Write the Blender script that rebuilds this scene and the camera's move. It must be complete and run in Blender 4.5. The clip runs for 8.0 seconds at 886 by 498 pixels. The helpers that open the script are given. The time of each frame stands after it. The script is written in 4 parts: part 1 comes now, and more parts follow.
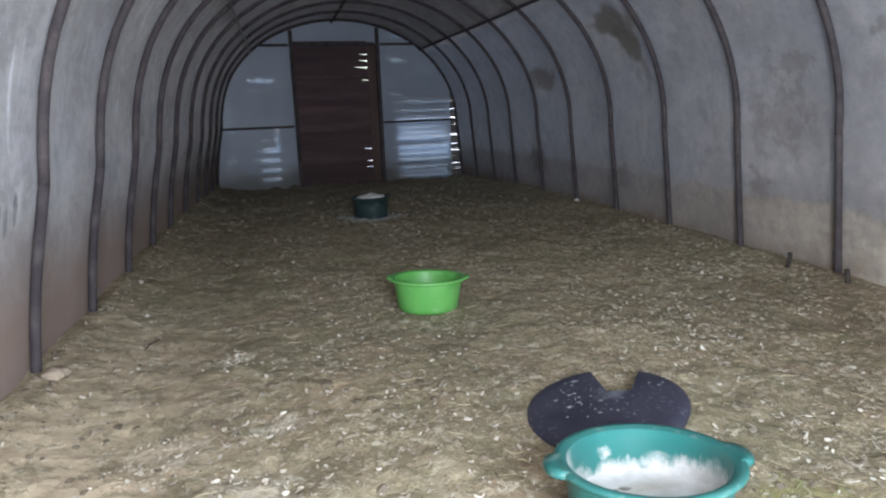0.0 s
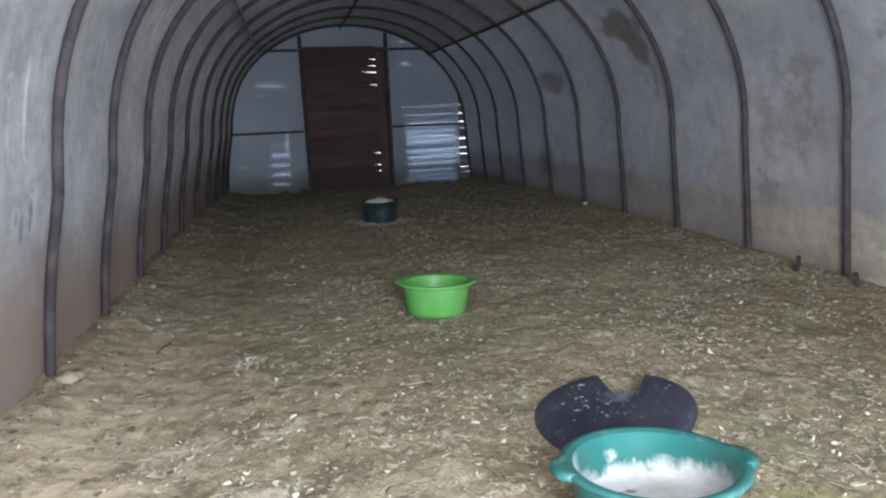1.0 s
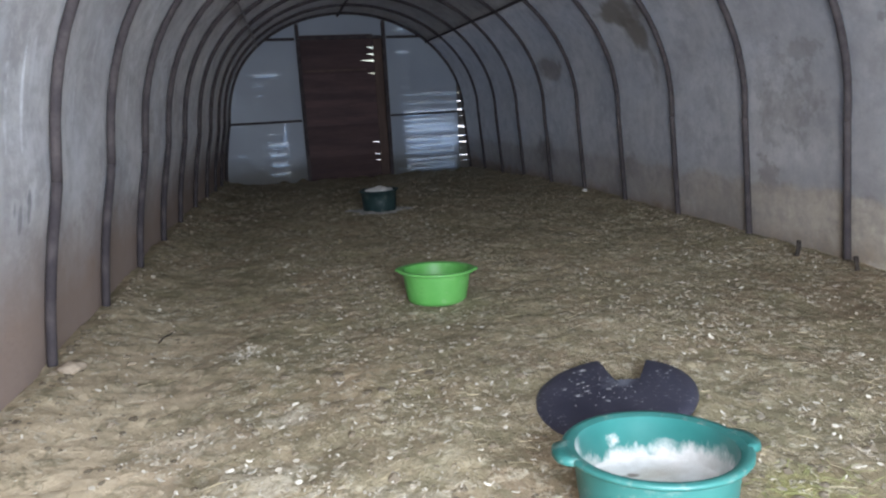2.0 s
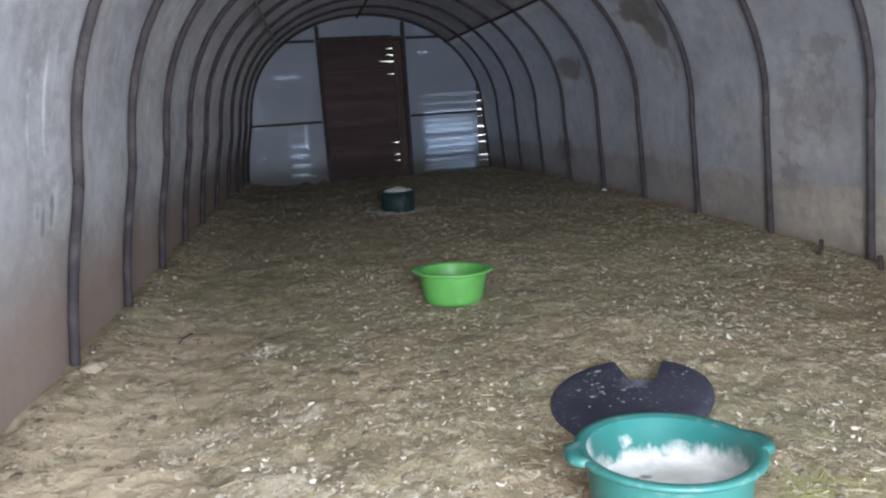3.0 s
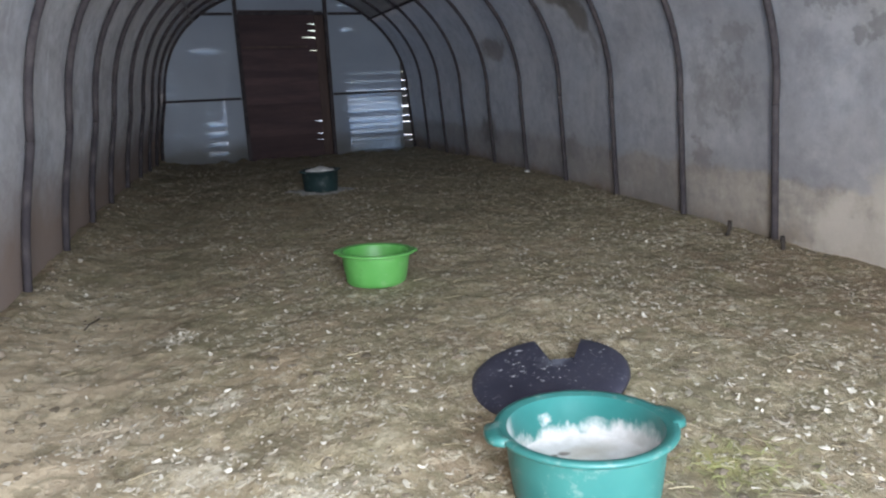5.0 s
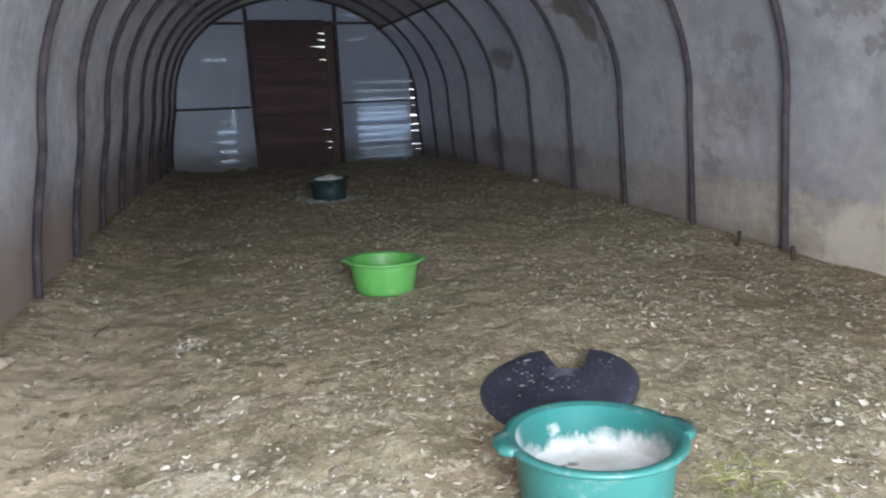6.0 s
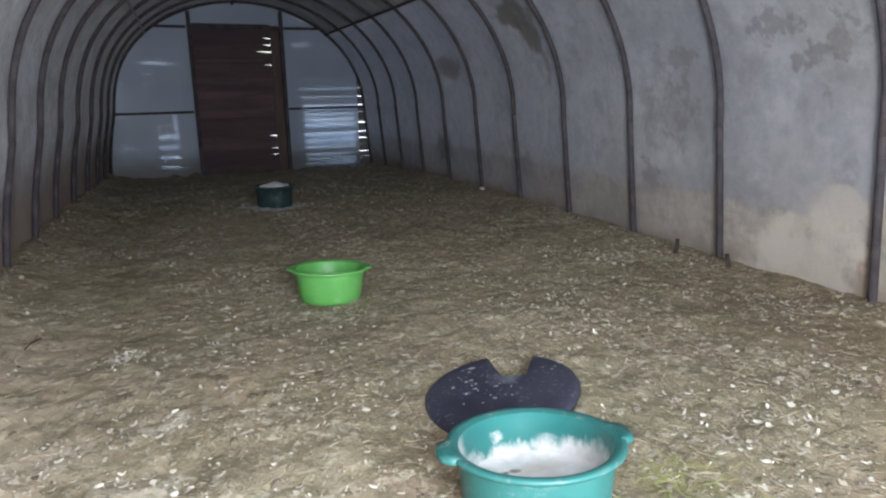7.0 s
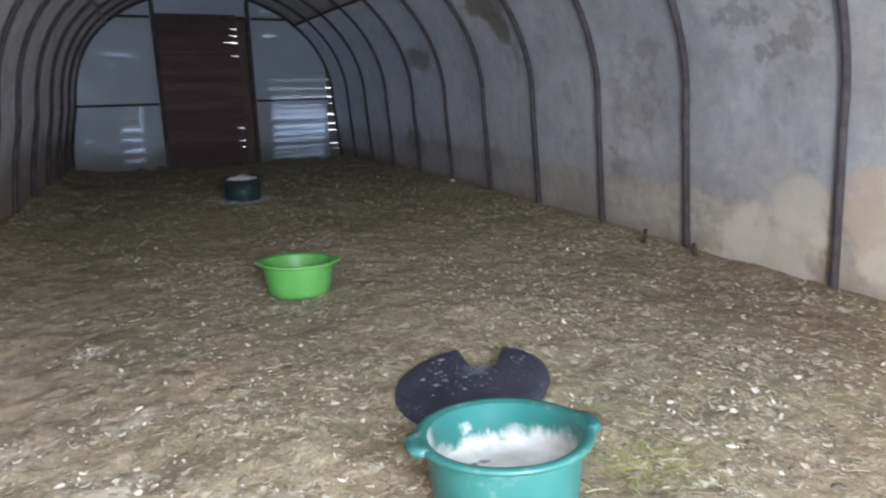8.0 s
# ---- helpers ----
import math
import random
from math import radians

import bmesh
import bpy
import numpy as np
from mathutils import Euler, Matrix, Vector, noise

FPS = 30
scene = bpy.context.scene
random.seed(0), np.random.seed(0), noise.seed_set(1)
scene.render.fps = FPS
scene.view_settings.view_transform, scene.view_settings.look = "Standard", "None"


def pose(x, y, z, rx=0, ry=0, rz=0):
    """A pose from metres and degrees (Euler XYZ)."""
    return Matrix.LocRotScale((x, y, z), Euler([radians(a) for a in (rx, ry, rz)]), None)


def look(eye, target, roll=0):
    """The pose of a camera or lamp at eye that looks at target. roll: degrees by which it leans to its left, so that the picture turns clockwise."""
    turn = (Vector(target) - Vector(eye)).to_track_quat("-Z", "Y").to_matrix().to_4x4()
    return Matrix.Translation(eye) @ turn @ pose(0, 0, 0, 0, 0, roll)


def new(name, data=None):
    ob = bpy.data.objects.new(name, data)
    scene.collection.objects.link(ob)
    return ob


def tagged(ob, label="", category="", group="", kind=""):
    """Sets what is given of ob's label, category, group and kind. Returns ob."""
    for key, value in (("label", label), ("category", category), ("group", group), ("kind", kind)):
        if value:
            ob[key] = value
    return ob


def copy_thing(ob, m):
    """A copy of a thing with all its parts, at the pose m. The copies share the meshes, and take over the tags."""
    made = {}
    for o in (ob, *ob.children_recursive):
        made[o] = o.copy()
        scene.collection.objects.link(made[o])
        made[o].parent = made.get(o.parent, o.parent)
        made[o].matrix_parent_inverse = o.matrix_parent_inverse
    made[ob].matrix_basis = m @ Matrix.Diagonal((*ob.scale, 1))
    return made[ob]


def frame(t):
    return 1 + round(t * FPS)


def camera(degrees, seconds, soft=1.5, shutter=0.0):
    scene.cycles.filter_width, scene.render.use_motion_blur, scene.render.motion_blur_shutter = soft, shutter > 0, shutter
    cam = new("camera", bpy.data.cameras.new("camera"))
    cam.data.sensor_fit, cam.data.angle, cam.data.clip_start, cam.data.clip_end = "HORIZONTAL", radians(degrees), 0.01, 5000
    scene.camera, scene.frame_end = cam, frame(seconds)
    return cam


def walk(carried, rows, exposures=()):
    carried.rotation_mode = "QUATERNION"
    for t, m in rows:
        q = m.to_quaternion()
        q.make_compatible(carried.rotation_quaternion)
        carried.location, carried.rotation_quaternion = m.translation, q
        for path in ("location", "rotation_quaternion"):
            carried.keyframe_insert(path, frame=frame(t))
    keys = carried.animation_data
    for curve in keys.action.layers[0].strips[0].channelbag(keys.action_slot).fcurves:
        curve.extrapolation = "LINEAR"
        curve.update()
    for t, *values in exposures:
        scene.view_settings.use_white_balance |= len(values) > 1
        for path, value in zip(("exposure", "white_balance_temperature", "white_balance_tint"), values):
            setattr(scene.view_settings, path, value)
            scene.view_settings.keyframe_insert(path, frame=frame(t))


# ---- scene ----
PATH = [
    (0, (0.02, 0.05, 0.966), (0.464, 1.956, 0.554), -2.2),
    (0.5, (0.017, 0.043, 0.971), (0.437, 1.955, 0.562), -2.2),
    (1, (0.02, 0.028, 0.974), (0.439, 1.942, 0.573), -2.5),
    (1.5, (0.031, 0.027, 0.973), (0.447, 1.933, 0.533), -3.0),
    (1.7, (0.017, 0.032, 0.967), (0.444, 1.937, 0.531), -2.9),
    (3, (0.042, 0.019, 0.971), (0.397, 1.94, 0.541), -3.6),
    (3.5, (0.061, 0.026, 0.968), (0.535, 1.906, 0.477), -3.8),
    (4, (0.05, 0.039, 0.964), (0.556, 1.911, 0.476), -2.9),
    (4.5, (0.058, 0.036, 0.964), (0.62, 1.891, 0.469), -2.4),
    (4.7, (0.061, 0.042, 0.964), (0.635, 1.891, 0.462), -2.3),
    (5.8, (0.054, 0.042, 0.968), (0.551, 1.923, 0.506), -2.1),
    (6, (0.055, 0.043, 0.964), (0.597, 1.91, 0.495), -2.1),
    (6.5, (0.059, 0.035, 0.972), (0.632, 1.897, 0.517), -2.2),
    (7, (0.067, 0.031, 0.974), (0.752, 1.854, 0.52), -1.2),
    (7.5, (0.066, 0.036, 0.97), (0.741, 1.866, 0.529), -1.4),
    (8, (0.083, 0.036, 0.967), (0.841, 1.825, 0.49), -1.2),
]
cam = camera(66.0, 8.0, soft=2.2, shutter=0.4)
walk(cam, [(t, look(eye, target, roll)) for t, eye, target, roll in PATH])

# ---- light: daylight from the open entrance, through the film and the gaps, and the small torch beside the lens ----
scene.view_settings.exposure = 2.50
world = bpy.data.worlds.new("world")
scene.world = world
world.use_nodes = True
wn = world.node_tree.nodes
sky = wn.new("ShaderNodeTexSky")
sky.sky_type = 'NISHITA'
sky.sun_disc = False
sky.sun_elevation = radians(38)
sky.sun_rotation = radians(236)
sky.air_density = 1.0
sky.dust_density = 4.0
wn["Background"].inputs["Strength"].default_value = 0.12
world.node_tree.links.new(sky.outputs[0], wn["Background"].inputs["Color"])


def lamp(name, kind, power, m, color, **more):
    data = bpy.data.lights.new(name, kind)
    data.energy = power
    data.color = color
    if "size" in more:
        data.shape, data.size, data.size_y = 'RECTANGLE', more["size"], more["size_y"]
    if "radius" in more:
        data.shadow_soft_size = more["radius"]
    ob = new(name, data)
    ob.matrix_world = m
    return ob


sun = lamp("sun", 'SUN', 0.07, look((-6, -4, 5.6), (0, 0, 0)), (1.0, 0.97, 0.93))
sun.data.angle = radians(30)
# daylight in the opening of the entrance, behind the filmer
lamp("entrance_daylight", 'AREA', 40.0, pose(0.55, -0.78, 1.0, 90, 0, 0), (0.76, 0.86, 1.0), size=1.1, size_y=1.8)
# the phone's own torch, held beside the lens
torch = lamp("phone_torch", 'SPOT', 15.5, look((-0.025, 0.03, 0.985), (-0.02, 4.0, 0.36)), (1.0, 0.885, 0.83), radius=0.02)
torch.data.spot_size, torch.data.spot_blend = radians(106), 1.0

# ---- plan of the tunnel ----
XC, HALF, LEG = 0.975, 1.80, 0.75     # axis, half width where the arch springs, height of the springing
FOOT, RISE = 1.875, 1.46              # half width at the litter, rise of the arch
Y1, STEP, SKEW = 2.671, 0.834, 0.092  # first hoop in view, spacing, skew of the hoops
FIRST, LAST = -3, 10                  # hoops from the entrance to the far end


def hoop_y(k, x):
    return Y1 + (k - 1) * STEP + SKEW * x


LEAN_IN = 0.060                       # the low-x legs lean in towards their springing
HOOP_OFF = {0: -0.045, 1: 0.050, 2: 0.012}   # hoops that stand a little off the even spacing


def lean_in(z):
    return LEAN_IN * math.exp(-((z - 0.9) / (0.4 if z < 0.9 else 0.6)) ** 2)


def profile(n=40, inset=0.0):
    """The hoop's line as (u, z) from its foot on the low-x side over the top to the other foot."""
    pts = []
    for i in range(13):
        f = i / 12.0
        z = -0.30 + f * (LEG + 0.30)
        pts.append((-(FOOT + (HALF - FOOT) * z / LEG) + inset, z))
    for i in range(1, n):
        a = math.pi * (1 - i / n)
        pts.append(((HALF - inset) * math.cos(a), LEG + (RISE - inset) * math.sin(a)))
    pts += [(-u, z) for u, z in reversed(pts[:13])]
    return [(u + (lean_in(z) if u < 0 else 0.0), z) for u, z in pts]


def width(k):
    """The tunnel draws in a little towards its far end."""
    return 1.0 - 0.027 * min(1.0, max(0.0, (k - 5) / 2.5))


def arch_z(u):
    u = min(abs(u), HALF)
    return LEG + RISE * math.sqrt(1 - (u / HALF) ** 2)


def arch_u(z):
    if z < LEG:
        return FOOT + (HALF - FOOT) * z / LEG
    return HALF * math.sqrt(max(0.0, 1 - ((z - LEG) / RISE) ** 2))


def end_y(x):
    return hoop_y(LAST, x)


def floor_z(x, y):
    """The top of the trampled litter."""
    z = 0.020 * noise.noise((x * 1.1, y * 1.1, 3.0)) + 0.012 * noise.noise((x * 4.0, y * 4.0, 7.0))
    z += 0.007 * noise.noise((x * 9.0, y * 9.0, 1.0)) + 0.007 * noise.noise((x * 19.0, y * 19.0, 4.0))
    if y > 5.5:                    # the ground falls away towards the far end, with clumps heaped at the gable
        z -= 0.137 * ((y - 5.5) / 4.8) ** 2
        z += 0.05 * math.exp(-((y - end_y(x) + 0.05) / 0.16) ** 2) * (0.35 + noise.noise((x * 7.0, 0.0, 9.0)))
    side = XC - 1.875 - x          # banked up along the low-x wall
    z += 0.085 * math.exp(-((side) / 0.22) ** 2)
    z += 0.02 * math.exp(-((x - XC - 1.85) / 0.2) ** 2)
    return z


# ---- materials ----
class Mat:
    """A node material with short calls."""

    def __init__(self, name):
        self.m = bpy.data.materials.new(name)
        self.m.use_nodes = True
        self.t = self.m.node_tree
        self.n = self.t.nodes
        self.b = self.n["Principled BSDF"]
        self.coord = self.n.new("ShaderNodeTexCoord")

    def link(self, a, b):
        self.t.links.new(a, b)

    def noise(self, scale, detail=4.0, rough=0.55, stretch=(1, 1, 1), distort=0.0):
        mp = self.n.new("ShaderNodeMapping")
        mp.inputs["Scale"].default_value = stretch
        self.link(self.coord.outputs["Object"], mp.inputs["Vector"])
        x = self.n.new("ShaderNodeTexNoise")
        x.inputs["Scale"].default_value = scale
        x.inputs["Detail"].default_value = detail
        x.inputs["Roughness"].default_value = rough
        x.inputs["Distortion"].default_value = distort
        self.link(mp.outputs[0], x.inputs["Vector"])
        return x.outputs["Fac"]

    def ramp(self, fac, *stops):
        r = self.n.new("ShaderNodeValToRGB")
        e = r.color_ramp.elements
        while len(e) < len(stops):
            e.new(0.5)
        for el, (p, c) in zip(e, stops):
            el.position = p
            el.color = (*c, 1) if not isinstance(c, (int, float)) else (c, c, c, 1)
        self.link(fac, r.inputs[0])
        return r.outputs[0]

    def mix(self, fac, a, b, kind='MIX'):
        x = self.n.new("ShaderNodeMix")
        x.data_type, x.blend_type = 'RGBA', kind
        for sock, val in ((x.inputs[0], fac), (x.inputs[6], a), (x.inputs[7], b)):
            if isinstance(val, (int, float)):
                sock.default_value = val
            elif isinstance(val, tuple):
                sock.default_value = (*val, 1)
            else:
                self.link(val, sock)
        return x.outputs[2]

    def math(self, op, a, b=0.0):
        x = self.n.new("ShaderNodeMath")
        x.operation = op
        for sock, val in ((x.inputs[0], a), (x.inputs[1], b)):
            if isinstance(val, (int, float)):
                sock.default_value = val
            else:
                self.link(val, sock)
        return x.outputs[0]

    def axis(self, i):
        s = self.n.new("ShaderNodeSeparateXYZ")
        self.link(self.coord.outputs["Object"], s.inputs[0])
        return s.outputs[i]

    def blot(self, centre, size, ragged, soft=0.12, scale=4.5):
        """1 inside a ragged blot about centre (object space), 0 outside."""
        mp = self.n.new("ShaderNodeMapping")
        mp.vector_type = 'POINT'
        mp.inputs["Scale"].default_value = [1.0 / s for s in size]
        mp.inputs["Location"].default_value = [-c / s for c, s in zip(centre, size)]
        self.link(self.coord.outputs["Object"], mp.inputs["Vector"])
        ln = self.n.new("ShaderNodeVectorMath")
        ln.operation = 'LENGTH'
        self.link(mp.outputs[0], ln.inputs[0])
        d = self.math('ADD', ln.outputs["Value"], self.math('MULTIPLY', self.math('SUBTRACT', self.noise(scale, 5, 0.6), 0.5), ragged))
        return self.ramp(d, (max(0.0, 0.75 - soft), 1.0), (0.75 + soft * 0.3, 0.0))

    def random(self):
        return self.n.new("ShaderNodeObjectInfo").outputs["Random"]

    def island(self):
        return self.n.new("ShaderNodeNewGeometry").outputs["Random Per Island"]

    def bump(self, fac, strength, dist=0.01):
        b = self.n.new("ShaderNodeBump")
        b.inputs["Strength"].default_value = strength
        b.inputs["Distance"].default_value = dist
        self.link(fac, b.inputs["Height"])
        self.link(b.outputs[0], self.b.inputs["Normal"])
        return b.outputs[0]

    def done(self, color, rough=0.6, metal=0.0, spec=0.4):
        for sock, val in ((self.b.inputs["Base Color"], color), (self.b.inputs["Roughness"], rough),
                          (self.b.inputs["Metallic"], metal), (self.b.inputs["Specular IOR Level"], spec)):
            if isinstance(val, tuple):
                sock.default_value = (*val, 1)
            elif isinstance(val, (int, float)):
                sock.default_value = val
            else:
                self.link(val, sock)
        return self.m

    def pass_light(self, tint, share, clear=0.0):
        """Lets a share of the light through, as thin sheet does."""
        tr = self.n.new("ShaderNodeBsdfTranslucent")
        tr.inputs["Color"].default_value = (*tint, 1)
        mx = self.n.new("ShaderNodeMixShader")
        if isinstance(share, float):
            mx.inputs[0].default_value = share
        else:
            self.link(share, mx.inputs[0])
        self.link(self.b.outputs[0], mx.inputs[1])
        self.link(tr.outputs[0], mx.inputs[2])
        out = mx.outputs[0]
        if clear:
            tp = self.n.new("ShaderNodeBsdfTransparent")
            m2 = self.n.new("ShaderNodeMixShader")
            m2.inputs[0].default_value = clear
            self.link(out, m2.inputs[1])
            self.link(tp.outputs[0], m2.inputs[2])
            out = m2.outputs[0]
        self.link(out, self.n["Material Output"].inputs["Surface"])


FILM_BLOTS = [
    # dark damp patches high on the high-x side
    ((2.50, 4.95, 1.53), (0.45, 0.40, 0.15), 1.6, (0.15, 0.135, 0.115), 0.70),
    ((2.58, 4.90, 1.36), (0.45, 0.22, 0.20), 1.6, (0.15, 0.135, 0.115), 0.70),
    ((2.71, 4.80, 1.12), (0.30, 0.09, 0.22), 1.8, (0.19, 0.18, 0.165), 0.45),
    ((2.70, 6.75, 1.20), (0.30, 0.46, 0.15), 2.2, (0.17, 0.145, 0.145), 0.55),
    ((2.67, 2.58, 1.24), (0.30, 0.17, 0.10), 4.2, (0.18, 0.18, 0.19), 0.50),
    ((2.72, 2.44, 1.10), (0.30, 0.14, 0.07), 4.2, (0.18, 0.18, 0.19), 0.55),
    ((2.70, 2.23, 1.17), (0.30, 0.13, 0.10), 4.2, (0.18, 0.18, 0.19), 0.50),
    ((2.76, 2.36, 0.92), (0.30, 0.05, 0.07), 4.0, (0.19, 0.19, 0.20), 0.40),
    ((2.72, 3.32, 1.09), (0.30, 0.24, 0.10), 4.2, (0.22, 0.22, 0.235), 0.40),
    ((2.75, 3.45, 0.80), (0.30, 0.30, 0.25), 4.2, (0.25, 0.25, 0.265), 0.35),
    ((2.80, 3.62, 0.40), (0.30, 0.09, 0.14), 3.6, (0.19, 0.17, 0.17), 0.50),
    # rust and earth beside the nearest hoop
    ((2.86, 2.13, 0.20), (0.30, 0.05, 0.45), 1.5, (0.30, 0.20, 0.13), 0.6),
    # grime in the far bays
    ((2.84, 7.2, 0.32), (0.30, 0.40, 0.22), 2.0, (0.16, 0.15, 0.14), 0.6),
    ((2.84, 5.35, 0.30), (0.30, 0.16, 0.20), 2.0, (0.17, 0.16, 0.15), 0.55),
    # black scuff and narrow pale upright streaks on the low-x side
    ((-0.84, 2.47, 0.70), (0.30, 0.030, 0.085), 2.4, (0.09, 0.09, 0.11), 0.75),
    ((-0.84, 2.40, 0.66), (0.30, 0.025, 0.080), 2.4, (0.09, 0.09, 0.11), 0.75),
    ((-0.84, 2.36, 0.70), (0.30, 0.020, 0.050), 2.4, (0.10, 0.10, 0.12), 0.65),
    ((-0.80, 2.43, 1.05), (0.30, 0.016, 0.26), 0.35, (0.66, 0.68, 0.72), 0.8),
    ((-0.80, 2.32, 1.08), (0.30, 0.016, 0.30), 0.35, (0.66, 0.68, 0.72), 0.8),
    ((-0.79, 3.02, 1.06), (0.30, 0.014, 0.17), 0.45, (0.66, 0.68, 0.72), 0.5),
    ((-0.78, 3.96, 1.08), (0.30, 0.018, 0.22), 0.35, (0.66, 0.68, 0.72), 0.55),
    ((-0.62, 4.08, 1.48), (0.30, 0.018, 0.12), 0.35, (0.66, 0.68, 0.72), 0.45),
]


# bare pale patches low on the high-x side
PALE_BLOTS = [
    ((2.84, 2.48, 0.10), (0.30, 0.52, 0.34), 2.0, (0.52, 0.505, 0.475), 0.75),
    ((2.80, 2.26, 0.36), (0.30, 0.24, 0.26), 2.0, (0.53, 0.515, 0.485), 0.75),
    ((2.80, 1.92, 0.38), (0.30, 0.22, 0.26), 2.4, (0.46, 0.39, 0.32), 0.75),
    ((2.84, 1.88, 0.14), (0.30, 0.14, 0.14), 2.2, (0.52, 0.49, 0.45), 0.70),
]


def film_material(share):
    m = Mat("grimy_grey_sheeting")
    big = m.noise(0.9, 5, 0.6)
    fine = m.noise(7.0, 6, 0.65)
    col = m.mix(m.ramp(big, (0.35, 0.0), (0.68, 1.0)), (0.385, 0.39, 0.398), (0.485, 0.495, 0.505))
    col = m.mix(m.ramp(fine, (0.32, 0.0), (0.72, 0.6)), col, (0.33, 0.325, 0.36))
    # bluish patches painted in for daylight showing through the sheeting
    col = m.mix(m.ramp(m.noise(1.7, 4, 0.5), (0.46, 0.0), (0.60, 0.55)), col, (0.335, 0.365, 0.42))
    col = m.mix(m.ramp(m.noise(3.4, 7, 0.7), (0.52, 0.0), (0.60, 0.35)), col, (0.56, 0.56, 0.58))
    # the high-x side: a pale splashed band along the foot with dark damp above it, darker towards the far end
    z, y = m.axis(2), m.axis(1)
    right = m.ramp(m.axis(0), (0.45, 0.0), (0.55, 1.0))
    edge = m.math('ADD', z, m.math('MULTIPLY', m.math('SUBTRACT', m.noise(2.6, 6, 0.6), 0.5), 0.26))
    edge = m.math('ADD', edge, m.math('MULTIPLY', m.math('SUBTRACT', m.noise(14.0, 5, 0.6), 0.5), 0.05))
    damp_above = m.math('MULTIPLY', m.ramp(edge, (0.36, 0.45), (0.58, 0.0)), m.ramp(m.noise(3.1, 6, 0.7), (0.40, 0.25), (0.58, 1.0)))
    col = m.mix(damp_above, col, (0.24, 0.225, 0.23))
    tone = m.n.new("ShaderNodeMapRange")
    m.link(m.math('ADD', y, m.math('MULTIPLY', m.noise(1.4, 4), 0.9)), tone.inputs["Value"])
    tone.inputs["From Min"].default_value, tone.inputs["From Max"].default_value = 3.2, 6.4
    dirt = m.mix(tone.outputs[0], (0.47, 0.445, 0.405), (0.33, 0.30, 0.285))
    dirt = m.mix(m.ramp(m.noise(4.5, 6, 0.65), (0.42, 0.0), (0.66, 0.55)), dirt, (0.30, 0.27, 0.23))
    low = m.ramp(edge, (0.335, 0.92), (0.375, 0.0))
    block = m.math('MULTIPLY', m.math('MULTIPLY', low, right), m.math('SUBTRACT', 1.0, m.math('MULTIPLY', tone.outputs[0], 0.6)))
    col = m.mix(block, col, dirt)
    foot = m.ramp(m.math('ADD', z, m.math('MULTIPLY', m.noise(5.0, 4), 0.22)), (0.10, 0.9), (0.26, 0.0))
    col = m.mix(foot, col, (0.22, 0.175, 0.14))
    block = m.math('MAXIMUM', block, foot)
    # mud splashed up the low-x side
    splash = m.math('MULTIPLY', m.ramp(m.math('ADD', z, m.math('MULTIPLY', m.noise(2.6, 5), 0.40)), (0.46, 1.0), (0.88, 0.0)), m.ramp(m.axis(0), (0.1, 1.0), (0.4, 0.0)))
    block = m.math('MAXIMUM', block, splash)
    # patches of mould and repairs
    for c, s, rag, tone, amount in FILM_BLOTS:
        mask = m.math('MULTIPLY', m.blot(c, s, rag, 0.10 if tone[0] > 0.3 else 0.24, 4.5 if rag < 3 else 9.0), amount)
        col = m.mix(mask, col, tone)
        block = m.math('MAXIMUM', block, mask)
    # clouds of damp at two sizes
    damp = m.noise(1.15, 7, 0.68, (1, 1, 1), 0.3)
    col = m.mix(m.ramp(damp, (0.50, 0.0), (0.62, 0.5)), col, (0.26, 0.255, 0.265))
    col = m.mix(m.ramp(m.noise(4.4, 8, 0.74), (0.53, 0.0), (0.60, 0.38)), col, (0.235, 0.23, 0.24))
    # speckled mildew
    mil = m.ramp(m.noise(2.2, 9, 0.76), (0.50, 0.0), (0.66, 0.6))
    col = m.mix(mil, col, (0.22, 0.215, 0.225))
    # pale runs down the arch
    runs = m.ramp(m.noise(9.0, 3, 0.5, (1.0, 2.2, 0.10)), (0.60, 0.0), (0.72, 0.22))
    left = m.ramp(m.axis(0), (0.1, 1.0), (0.4, 0.0))
    col = m.mix(m.mix(1.0, runs, left, 'MULTIPLY'), col, (0.62, 0.64, 0.68))
    grime = m.noise(11.0, 9, 0.72)
    col = m.mix(m.ramp(grime, (0.36, 0.45), (0.52, 0.0)), col, (0.20, 0.195, 0.20))
    col = m.mix(m.ramp(grime, (0.55, 0.0), (0.70, 0.30)), col, (0.62, 0.62, 0.62))
    drip = m.ramp(m.noise(7.0, 5, 0.6, (1.0, 3.0, 0.22)), (0.56, 0.0), (0.70, 0.35))
    col = m.mix(drip, col, (0.26, 0.25, 0.26))
    for c, s, rag, tone, amount in PALE_BLOTS:
        mask = m.math('MULTIPLY', m.blot(c, s, rag, 0.20, 6.0), amount)
        col = m.mix(mask, col, m.mix(m.ramp(m.noise(5.0, 6, 0.7), (0.50, 0.0), (0.64, 0.5)), tone, (0.40, 0.375, 0.34)))
        block = m.math('MAXIMUM', block, mask)
    col = m.mix(m.math('MULTIPLY', splash, 0.90), col, (0.245, 0.180, 0.148))
    # multiplied warmer and a little darker towards the high-x side
    col = m.mix(m.ramp(m.axis(0), (0.5, 0.0), (2.5, 1.0)), col, m.mix(1.0, col, (0.92, 0.855, 0.785), 'MULTIPLY'))
    m.bump(m.noise(26.0, 6, 0.65), 0.35, 0.008)
    m.done(col, 0.72, 0.0, 0.25)
    m.pass_light((0.80, 0.81, 0.84), m.math('MULTIPLY', m.math('SUBTRACT', 1.0, block), share))
    return m.m




